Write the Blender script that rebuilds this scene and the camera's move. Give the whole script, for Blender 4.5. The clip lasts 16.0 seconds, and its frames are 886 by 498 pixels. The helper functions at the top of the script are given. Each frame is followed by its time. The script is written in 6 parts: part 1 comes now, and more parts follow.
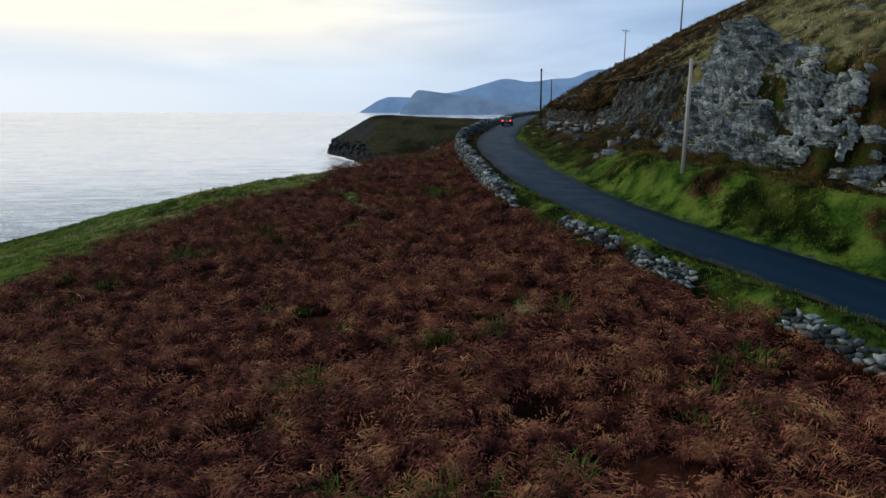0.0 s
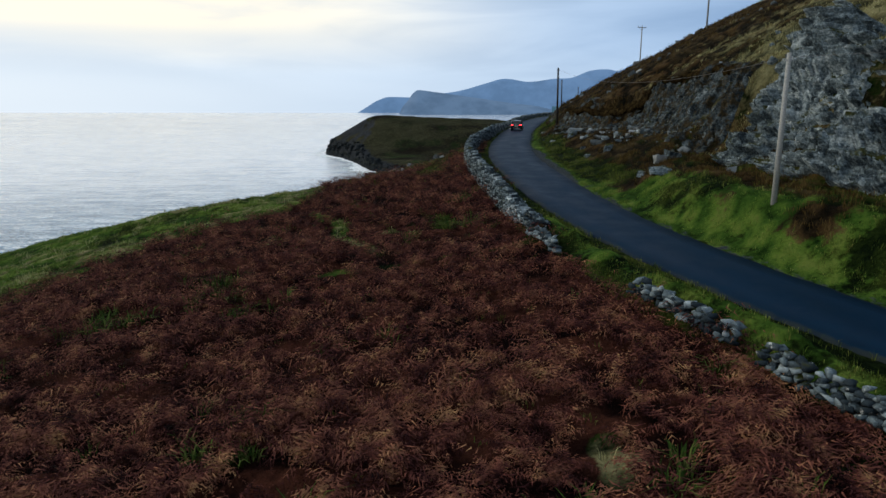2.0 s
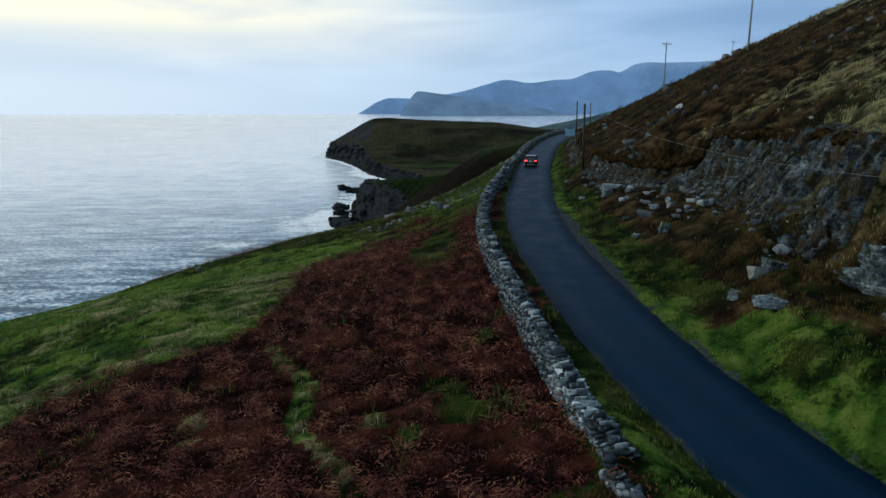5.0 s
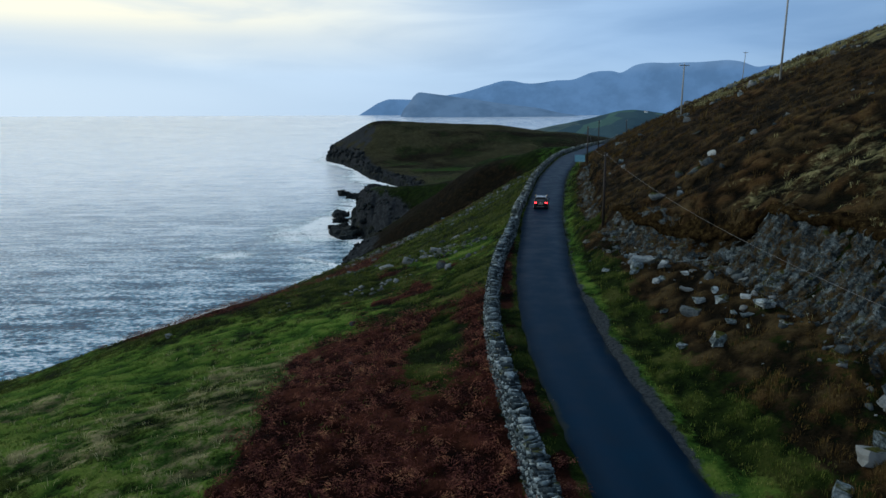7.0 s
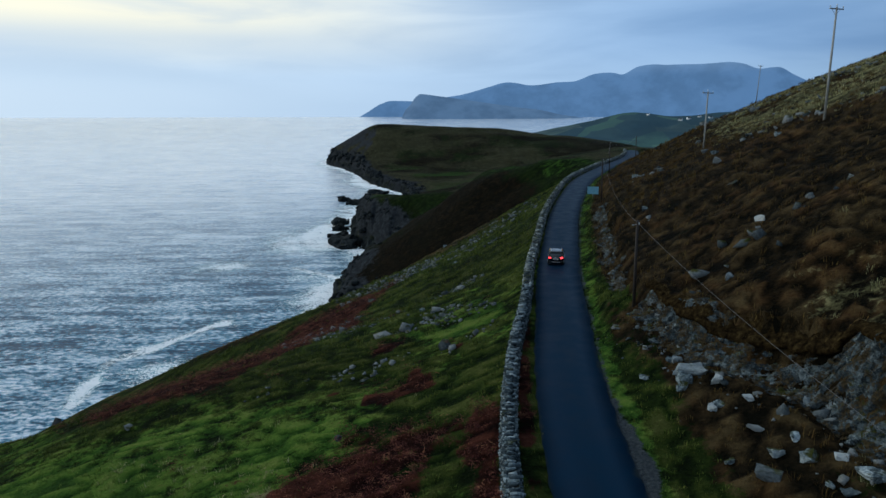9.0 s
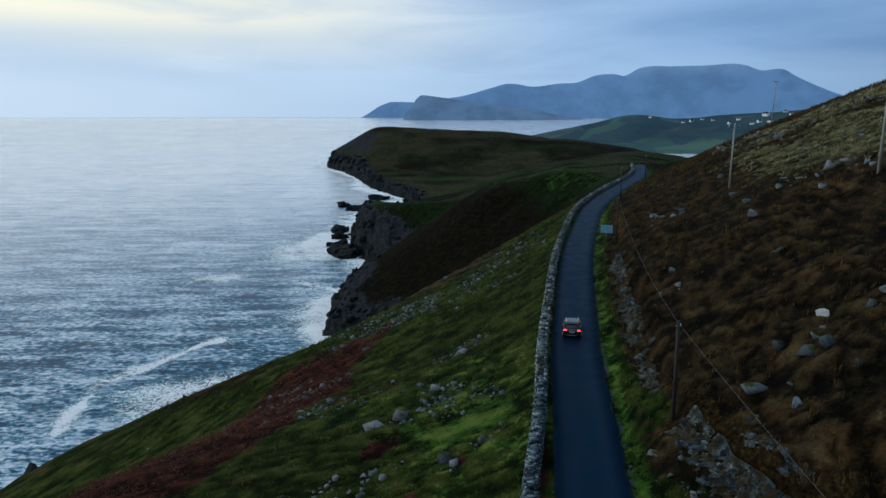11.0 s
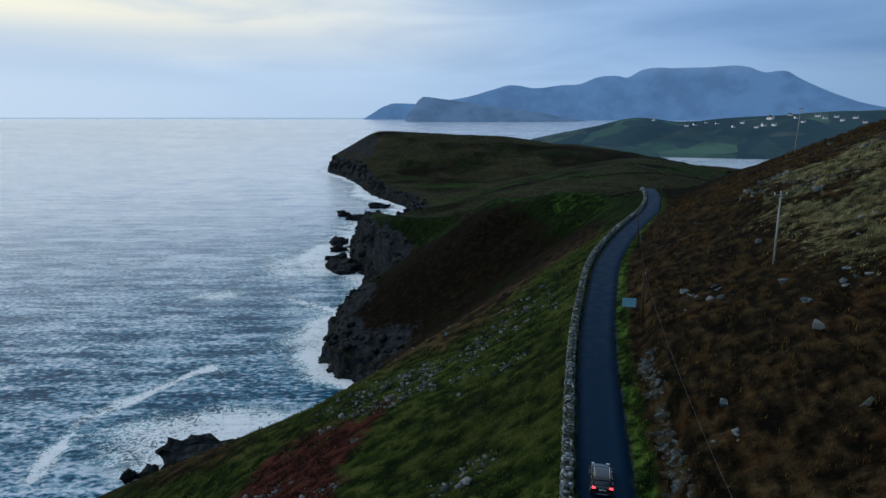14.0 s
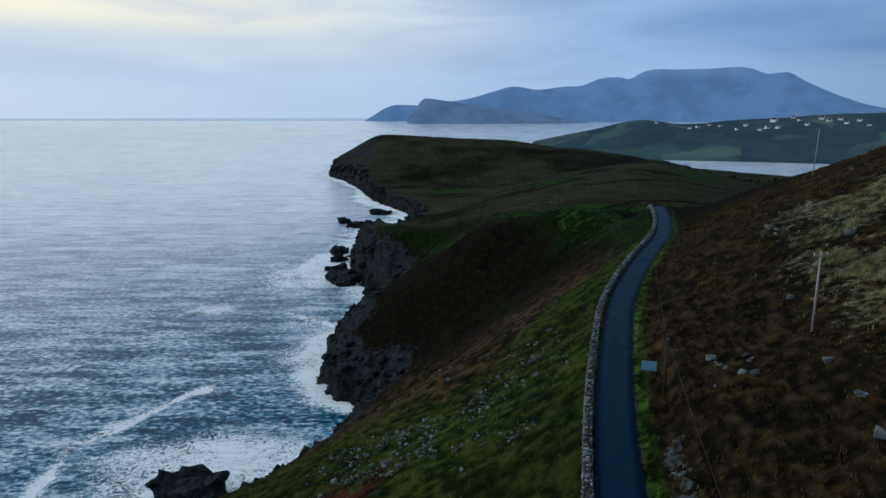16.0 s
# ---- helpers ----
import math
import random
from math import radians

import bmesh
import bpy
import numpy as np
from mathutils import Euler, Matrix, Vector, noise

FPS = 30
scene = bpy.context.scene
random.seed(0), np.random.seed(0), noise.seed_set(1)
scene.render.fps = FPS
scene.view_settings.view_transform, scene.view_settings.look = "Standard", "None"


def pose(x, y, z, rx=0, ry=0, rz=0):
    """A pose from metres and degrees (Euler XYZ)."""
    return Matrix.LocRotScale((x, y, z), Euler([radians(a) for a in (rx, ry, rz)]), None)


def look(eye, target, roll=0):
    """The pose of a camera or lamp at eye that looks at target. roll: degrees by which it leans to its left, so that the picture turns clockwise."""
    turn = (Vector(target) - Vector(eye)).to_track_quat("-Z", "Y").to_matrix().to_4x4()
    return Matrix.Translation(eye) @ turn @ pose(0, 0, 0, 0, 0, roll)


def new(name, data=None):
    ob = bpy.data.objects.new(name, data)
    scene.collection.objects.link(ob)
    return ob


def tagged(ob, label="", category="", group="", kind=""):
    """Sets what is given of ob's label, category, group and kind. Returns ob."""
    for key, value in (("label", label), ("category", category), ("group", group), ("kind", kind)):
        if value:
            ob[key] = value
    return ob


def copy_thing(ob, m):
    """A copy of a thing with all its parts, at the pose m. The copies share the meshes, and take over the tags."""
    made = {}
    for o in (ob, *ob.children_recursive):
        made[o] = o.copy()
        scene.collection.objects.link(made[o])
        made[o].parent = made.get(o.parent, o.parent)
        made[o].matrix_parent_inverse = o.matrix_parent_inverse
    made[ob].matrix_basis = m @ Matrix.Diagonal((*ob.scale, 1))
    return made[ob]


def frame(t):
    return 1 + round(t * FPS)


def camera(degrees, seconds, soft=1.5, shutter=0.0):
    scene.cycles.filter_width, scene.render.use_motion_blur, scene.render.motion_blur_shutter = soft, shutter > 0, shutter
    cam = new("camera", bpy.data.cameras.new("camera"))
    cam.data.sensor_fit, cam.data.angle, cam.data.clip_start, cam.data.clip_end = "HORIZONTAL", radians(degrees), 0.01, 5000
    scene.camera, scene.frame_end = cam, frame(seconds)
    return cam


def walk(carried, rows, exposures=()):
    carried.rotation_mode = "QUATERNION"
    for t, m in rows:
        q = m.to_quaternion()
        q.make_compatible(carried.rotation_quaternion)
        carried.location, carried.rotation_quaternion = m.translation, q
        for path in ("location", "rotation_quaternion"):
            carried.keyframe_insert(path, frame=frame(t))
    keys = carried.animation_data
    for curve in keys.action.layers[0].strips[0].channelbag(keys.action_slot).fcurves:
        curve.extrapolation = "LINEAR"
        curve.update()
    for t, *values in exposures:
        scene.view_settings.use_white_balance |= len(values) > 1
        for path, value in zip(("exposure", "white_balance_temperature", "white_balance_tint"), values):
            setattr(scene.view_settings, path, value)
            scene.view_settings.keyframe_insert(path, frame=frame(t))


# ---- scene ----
cam = camera(66.0, 16.0)
METRES, EYE, TILT, LEAN, TURN = 65.0, 82.0, -11.2, 0.0, 0.0
ROWS = [
    (0.0, 0.0000, 0.0000, 0.0000, 0.000, 0.000, 0.000),
    (0.5, -0.0015, 0.0410, 0.0095, -0.029, -0.023, 0.006),
    (1.0, -0.0043, 0.0812, 0.0190, -0.058, -0.017, 0.006),
    (1.5, -0.0079, 0.1210, 0.0280, -0.075, -0.006, 0.006),
    (2.0, -0.0115, 0.1586, 0.0405, -0.075, 0.000, 0.023),
    (2.5, -0.0149, 0.1946, 0.0570, -0.075, 0.006, 0.029),
    (3.0, -0.0166, 0.2302, 0.0752, -0.058, 0.006, 0.041),
    (3.5, -0.0177, 0.2650, 0.0933, -0.052, 0.023, 0.041),
    (4.0, -0.0182, 0.2993, 0.1121, -0.046, 0.035, 0.041),
    (4.5, -0.0187, 0.3331, 0.1317, -0.041, 0.052, 0.035),
    (5.0, -0.0185, 0.3669, 0.1532, -0.035, 0.041, 0.041),
    (7.5, -0.0181, 0.5377, 0.2767, 0.087, 0.099, 0.203),
    (8.0, -0.0192, 0.5741, 0.3017, 0.110, 0.145, 0.168),
    (8.5, -0.0201, 0.6098, 0.3278, 0.139, 0.145, 0.139),
    (9.0, -0.0213, 0.6456, 0.3539, 0.162, 0.151, 0.116),
    (11.5, -0.0199, 0.8251, 0.4873, 0.267, 0.186, -0.046),
    (12.0, -0.0191, 0.8601, 0.5146, 0.284, 0.186, -0.052),
    (12.5, -0.0186, 0.8942, 0.5422, 0.319, 0.191, -0.081),
    (13.0, -0.0182, 0.9280, 0.5692, 0.342, 0.209, -0.110),
    (13.5, -0.0179, 0.9606, 0.5972, 0.377, 0.209, -0.116),
    (14.0, -0.0177, 0.9935, 0.6252, 0.400, 0.215, -0.116),
    (14.5, -0.0177, 1.0260, 0.6537, 0.441, 0.220, -0.122),
    (15.0, -0.0179, 1.0589, 0.6819, 0.481, 0.244, -0.133),
    (15.5, -0.0184, 1.0918, 0.7097, 0.505, 0.267, -0.151),
    (16.0, -0.0180, 1.1249, 0.7388, 0.551, 0.273, -0.128),
]
walk(cam, [(t, pose(0, 0, EYE, TILT, LEAN, TURN) @ pose(METRES * x, METRES * y, METRES * z, 90 + pitch, roll, yaw)) for t, x, y, z, yaw, pitch, roll in ROWS],
     exposures=[(0.0, 0.45, 7000, 8), (2.5, 0.38, 6700, 5), (5.0, 0.30, 6300, 2), (9.0, 0.16, 5930, 1), (16.0, 0.01, 5820, 4)])

# ---- world and sun ----
SUN_AZ, SUN_EL = radians(-62), radians(26)      # azimuth from +y towards +x, a veiled sun over the sea
world = bpy.data.worlds.new("overcast_sky")
scene.world = world
world.use_nodes = True


def sky_nodes():
    nt = world.node_tree
    nt.nodes.clear()

    def nd(kind, **kw):
        n = nt.nodes.new(kind)
        for k, v in kw.items():
            if k == "op":
                n.operation = v
            elif k == "blend":
                n.data_type, n.blend_type = "RGBA", v
        return n

    def mth(op, a, b=None, c=None, clamp=False):
        n = nd("ShaderNodeMath", op=op)
        n.use_clamp = clamp
        for i, v in enumerate((a, b, c)):
            if v is None:
                continue
            if isinstance(v, (int, float)):
                n.inputs[i].default_value = v
            else:
                nt.links.new(v, n.inputs[i])
        return n.outputs[0]

    def mixc(f, a, b):
        n = nd("ShaderNodeMix", blend="MIX")
        for sock, v in ((n.inputs[0], f), (n.inputs[6], a), (n.inputs[7], b)):
            if isinstance(v, tuple):
                sock.default_value = (*v, 1)
            elif isinstance(v, (int, float)):
                sock.default_value = v
            else:
                nt.links.new(v, sock)
        return n.outputs[2]

    def ramp(v, lo, hi):
        n = nd("ShaderNodeMapRange")
        n.interpolation_type = "SMOOTHSTEP"
        nt.links.new(v, n.inputs[0])
        n.inputs[1].default_value, n.inputs[2].default_value = lo, hi
        return n.outputs[0]

    out = nd("ShaderNodeOutputWorld")
    sky = nd("ShaderNodeTexSky")
    sky.sky_type, sky.sun_disc = "NISHITA", False
    sky.sun_elevation, sky.sun_rotation = SUN_EL, SUN_AZ
    sky.air_density, sky.dust_density, sky.ozone_density = 1.0, 3.0, 2.0
    tc = nd("ShaderNodeTexCoord")
    sep = nd("ShaderNodeSeparateXYZ")
    nt.links.new(tc.outputs["Generated"], sep.inputs[0])
    x, y, z = sep.outputs
    az = mth("ARCTAN2", x, y)                      # 0 ahead, minus over the sea
    el = mth("ARCSINE", z)
    # flat stratus: long in azimuth, thin in elevation
    co = nd("ShaderNodeCombineXYZ")
    nt.links.new(az, co.inputs[0])
    nt.links.new(mth("MULTIPLY", el, 5.5), co.inputs[1])
    n1 = nd("ShaderNodeTexNoise")
    nt.links.new(co.outputs[0], n1.inputs["Vector"])
    n1.inputs["Scale"].default_value, n1.inputs["Detail"].default_value, n1.inputs["Roughness"].default_value = 3.2, 6, 0.50
    n1.inputs["Distortion"].default_value = 0.5
    n2 = nd("ShaderNodeTexNoise")
    nt.links.new(co.outputs[0], n2.inputs["Vector"])
    n2.inputs["Scale"].default_value, n2.inputs["Detail"].default_value = 1.7, 3
    cloud = mth("ADD", mth("MULTIPLY", n1.outputs[0], 0.6), mth("MULTIPLY", n2.outputs[0], 0.4))
    # warm veil round the hidden sun, blue-grey away from it
    s_dir = (math.sin(SUN_AZ) * math.cos(SUN_EL), math.cos(SUN_AZ) * math.cos(SUN_EL), math.sin(SUN_EL))
    dot = nd("ShaderNodeVectorMath", op="DOT_PRODUCT")
    nt.links.new(tc.outputs["Generated"], dot.inputs[0])
    dot.inputs[1].default_value = s_dir
    near_sun = dot.outputs["Value"]
    glow = ramp(near_sun, 0.84, 1.0)
    wide = ramp(near_sun, 0.05, 0.90)
    back = ramp(near_sun, -0.55, 0.30)
    base = mixc(back, (0.07, 0.11, 0.19), mixc(wide, (0.40, 0.55, 0.80), (0.68, 0.77, 0.92)))
    # high thin cloud, lit warm on the sun's side
    cream = mth("MULTIPLY", mth("MULTIPLY", ramp(el, 0.050, 0.115), mth("SUBTRACT", 1.0, ramp(el, 0.22, 0.40))), mth("SUBTRACT", 1.0, ramp(az, -0.42, 0.20)))
    base = mixc(cream, base, (1.10, 0.965, 0.75))
    base = mixc(glow, base, (1.04, 0.97, 0.86))
    # darker cloud bellies on top of that
    low = mixc(back, (0.05, 0.08, 0.14), mixc(wide, (0.14, 0.25, 0.46), (0.52, 0.63, 0.80)))
    band = mth("MULTIPLY", ramp(el, 0.02, 0.07), mth("SUBTRACT", 1.0, ramp(el, 0.16, 0.30)))
    cover = mth("MULTIPLY", ramp(cloud, 0.40, 0.64), mth("ADD", mth("MULTIPLY", band, 0.38), 0.22))
    base = mixc(cover, base, low)
    # two flat banks of stratus: blue-grey inland, paler over the sea
    frayed = mth("ADD", el, mth("MULTIPLY", mth("SUBTRACT", cloud, 0.5), 0.09))
    inland = mth("MULTIPLY", mth("MULTIPLY", ramp(frayed, 0.045, 0.095), mth("SUBTRACT", 1.0, ramp(frayed, 0.125, 0.20))), ramp(az, -0.02, 0.42))
    base = mixc(mth("MULTIPLY", inland, 0.42), base, (0.17, 0.30, 0.56))
    seaward = mth("MULTIPLY", mth("MULTIPLY", ramp(frayed, 0.050, 0.080), mth("SUBTRACT", 1.0, ramp(frayed, 0.095, 0.130))), mth("SUBTRACT", 1.0, ramp(az, -0.30, 0.15)))
    base = mixc(mth("MULTIPLY", seaward, 0.55), base, (0.50, 0.60, 0.77))
    base = mixc(mth("MULTIPLY", ramp(el, 0.25, 1.0), 0.55), base, mixc(back, (0.14, 0.18, 0.25), (0.52, 0.58, 0.68)))
    # pale haze on the horizon
    haze = mth("SUBTRACT", 1.0, ramp(el, -0.01, 0.10))
    base = mixc(mth("MULTIPLY", haze, 0.55), base, mixc(wide, (0.34, 0.48, 0.70), (0.66, 0.74, 0.86)))
    # the open sea goes on below the horizon
    sea = mixc(wide, (0.30, 0.42, 0.58), (0.46, 0.55, 0.68))
    base = mixc(mth("SUBTRACT", 1.0, ramp(el, -0.0022, -0.0008)), base, sea)
    # clouds hide most of the clear sky
    bg1, bg2, add = nd("ShaderNodeBackground"), nd("ShaderNodeBackground"), nd("ShaderNodeAddShader")
    nt.links.new(base, bg1.inputs[0])
    bg1.inputs[1].default_value = SKY_CLOUD
    nt.links.new(sky.outputs[0], bg2.inputs[0])
    bg2.inputs[1].default_value = SKY_CLEAR
    nt.links.new(bg1.outputs[0], add.inputs[0])
    nt.links.new(bg2.outputs[0], add.inputs[1])
    nt.links.new(add.outputs[0], out.inputs[0])


SKY_CLOUD, SKY_CLEAR = 0.88, 0.005
sky_nodes()

sun = new("sun", bpy.data.lights.new("sun", "SUN"))
sun.data.energy, sun.data.angle, sun.data.color = 0.8, radians(20), (1.0, 0.90, 0.78)
sun.matrix_world = look((0, 0, 0), (-math.sin(SUN_AZ) * math.cos(SUN_EL), -math.cos(SUN_AZ) * math.cos(SUN_EL), -math.sin(SUN_EL)))

# ---- materials ----
class Mat:
    """A small builder of node materials."""

    def __init__(self, name, rough=0.9, metal=0.0, spec=0.3):
        self.m = bpy.data.materials.new(name)
        self.m.use_nodes = True
        self.nt = self.m.node_tree
        self.bsdf = self.nt.nodes["Principled BSDF"]
        self.bsdf.inputs["Roughness"].default_value = rough
        self.bsdf.inputs["Metallic"].default_value = metal
        self.bsdf.inputs["Specular IOR Level"].default_value = spec
        self.tc = self.nt.nodes.new("ShaderNodeTexCoord")
        self.geo = self.nt.nodes.new("ShaderNodeNewGeometry")

    def put(self, sock, v):
        if isinstance(v, tuple):
            sock.default_value = (*v, 1) if len(v) == 3 else v
        elif isinstance(v, (int, float)):
            sock.default_value = v
        else:
            self.nt.links.new(v, sock)

    def noise(self, scale, detail=4, rough=0.55, world=True, stretch=None, distort=0.0):
        n = self.nt.nodes.new("ShaderNodeTexNoise")
        n.inputs["Scale"].default_value, n.inputs["Detail"].default_value = scale, detail
        n.inputs["Roughness"].default_value, n.inputs["Distortion"].default_value = rough, distort
        src = self.geo.outputs["Position"] if world else self.tc.outputs["Object"]
        if stretch:
            mp = self.nt.nodes.new("ShaderNodeMapping")
            mp.inputs["Scale"].default_value = stretch
            self.nt.links.new(src, mp.inputs[0])
            src = mp.outputs[0]
        self.nt.links.new(src, n.inputs["Vector"])
        return n.outputs[0]

    def voronoi(self, scale, feature="F1", out="Distance"):
        n = self.nt.nodes.new("ShaderNodeTexVoronoi")
        n.feature = feature
        n.inputs["Scale"].default_value = scale
        self.nt.links.new(self.geo.outputs["Position"], n.inputs["Vector"])
        return n.outputs[out]

    def attr(self, name, out="Fac"):
        n = self.nt.nodes.new("ShaderNodeAttribute")
        n.attribute_name = name
        return n.outputs[out]

    def island(self):
        return self.geo.outputs["Random Per Island"]

    def rand(self):
        return self.nt.nodes.new("ShaderNodeObjectInfo").outputs["Random"]

    def step(self, v, lo, hi, a=0.0, b=1.0):
        n = self.nt.nodes.new("ShaderNodeMapRange")
        n.interpolation_type = "SMOOTHSTEP"
        self.put(n.inputs[0], v)
        for i, q in enumerate((lo, hi, a, b)):
            n.inputs[i + 1].default_value = q
        return n.outputs[0]

    def math(self, op, a, b=0.0):
        n = self.nt.nodes.new("ShaderNodeMath")
        n.operation = op
        self.put(n.inputs[0], a), self.put(n.inputs[1], b)
        return n.outputs[0]

    def mix(self, f, a, b, kind="MIX"):
        n = self.nt.nodes.new("ShaderNodeMix")
        n.data_type, n.blend_type = "RGBA", kind
        self.put(n.inputs[0], f), self.put(n.inputs[6], a), self.put(n.inputs[7], b)
        return n.outputs[2]

    def ramp(self, v, *stops):
        n = self.nt.nodes.new("ShaderNodeValToRGB")
        while len(n.color_ramp.elements) < len(stops):
            n.color_ramp.elements.new(0.5)
        for e, (p, c) in zip(n.color_ramp.elements, stops):
            e.position, e.color = p, (*c, 1)
        self.put(n.inputs[0], v)
        return n.outputs[0]

    def color(self, v):
        self.put(self.bsdf.inputs["Base Color"], v)
        return self

    def rough(self, v):
        self.put(self.bsdf.inputs["Roughness"], v)
        return self

    def bump(self, h, dist=0.05, strength=1.0):
        n = self.nt.nodes.new("ShaderNodeBump")
        n.inputs["Strength"].default_value, n.inputs["Distance"].default_value = strength, dist
        self.nt.links.new(h, n.inputs["Height"])
        self.nt.links.new(n.outputs[0], self.bsdf.inputs["Normal"])
        return self

    def glow(self, c, k):
        self.put(self.bsdf.inputs["Emission Color"], c)
        self.bsdf.inputs["Emission Strength"].default_value = k
        return self


def ground_material():
    m = Mat("ground_cover", 1.0, spec=0.02)
    mid, fine = m.noise(0.35, 5, 0.6), m.noise(5.0, 5, 0.65)
    tuft = m.noise(1.15, 3, 0.6)
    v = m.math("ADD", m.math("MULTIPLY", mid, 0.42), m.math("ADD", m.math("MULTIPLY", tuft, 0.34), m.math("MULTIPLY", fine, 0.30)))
    # tuft: paler grass on crowns, and shade painted dark into the hollows
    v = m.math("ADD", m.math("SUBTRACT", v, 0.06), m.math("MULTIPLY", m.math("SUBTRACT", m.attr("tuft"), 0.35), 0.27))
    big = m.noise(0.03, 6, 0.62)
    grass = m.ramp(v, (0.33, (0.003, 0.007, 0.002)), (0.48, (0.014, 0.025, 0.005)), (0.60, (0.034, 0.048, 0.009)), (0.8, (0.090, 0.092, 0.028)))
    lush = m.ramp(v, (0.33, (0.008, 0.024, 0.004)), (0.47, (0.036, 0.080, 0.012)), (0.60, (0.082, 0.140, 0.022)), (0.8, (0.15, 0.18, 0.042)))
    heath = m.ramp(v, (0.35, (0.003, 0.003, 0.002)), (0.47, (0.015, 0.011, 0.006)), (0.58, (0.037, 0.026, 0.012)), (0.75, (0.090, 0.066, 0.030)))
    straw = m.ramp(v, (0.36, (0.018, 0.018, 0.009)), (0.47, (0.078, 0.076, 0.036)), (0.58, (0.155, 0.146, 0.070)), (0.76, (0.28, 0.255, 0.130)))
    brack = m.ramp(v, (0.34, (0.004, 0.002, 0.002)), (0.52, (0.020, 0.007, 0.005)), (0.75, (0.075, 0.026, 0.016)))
    rock = m.ramp(m.math("ADD", m.math("MULTIPLY", mid, 0.45), m.math("MULTIPLY", fine, 0.55)),
                  (0.30, (0.003, 0.004, 0.005)), (0.5, (0.018, 0.021, 0.024)), (0.75, (0.080, 0.088, 0.094)))
    edge = m.math("MULTIPLY", m.math("SUBTRACT", mid, 0.5), 1.1)
    fray = m.math("ADD", m.math("MULTIPLY", m.math("SUBTRACT", fine, 0.5), 0.6), m.math("MULTIPLY", m.math("SUBTRACT", tuft, 0.5), 1.1))

    def mask(name):
        return m.step(m.math("ADD", m.math("ADD", m.attr(name), edge), fray), 0.36, 0.64)
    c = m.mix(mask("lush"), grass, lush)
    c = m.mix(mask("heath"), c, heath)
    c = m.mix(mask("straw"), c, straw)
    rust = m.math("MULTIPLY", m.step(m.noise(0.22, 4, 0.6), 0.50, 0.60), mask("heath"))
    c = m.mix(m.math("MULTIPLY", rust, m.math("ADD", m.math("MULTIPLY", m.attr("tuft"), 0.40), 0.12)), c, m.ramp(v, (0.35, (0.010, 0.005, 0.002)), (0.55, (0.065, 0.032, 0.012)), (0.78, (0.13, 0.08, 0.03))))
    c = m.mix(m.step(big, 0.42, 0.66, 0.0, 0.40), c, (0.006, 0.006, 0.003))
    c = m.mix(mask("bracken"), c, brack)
    c = m.mix(mask("rock"), c, rock)
    gravel = m.ramp(fine, (0.3, (0.018, 0.023, 0.028)), (0.7, (0.060, 0.070, 0.076)))
    c = m.mix(mask("gravel"), c, gravel)
    m.color(c).bump(m.math("ADD", m.math("MULTIPLY", mid, 0.7), m.math("ADD", m.math("MULTIPLY", tuft, 0.6), m.math("MULTIPLY", fine, 0.4))), 0.7, 1.0)
    return m.m


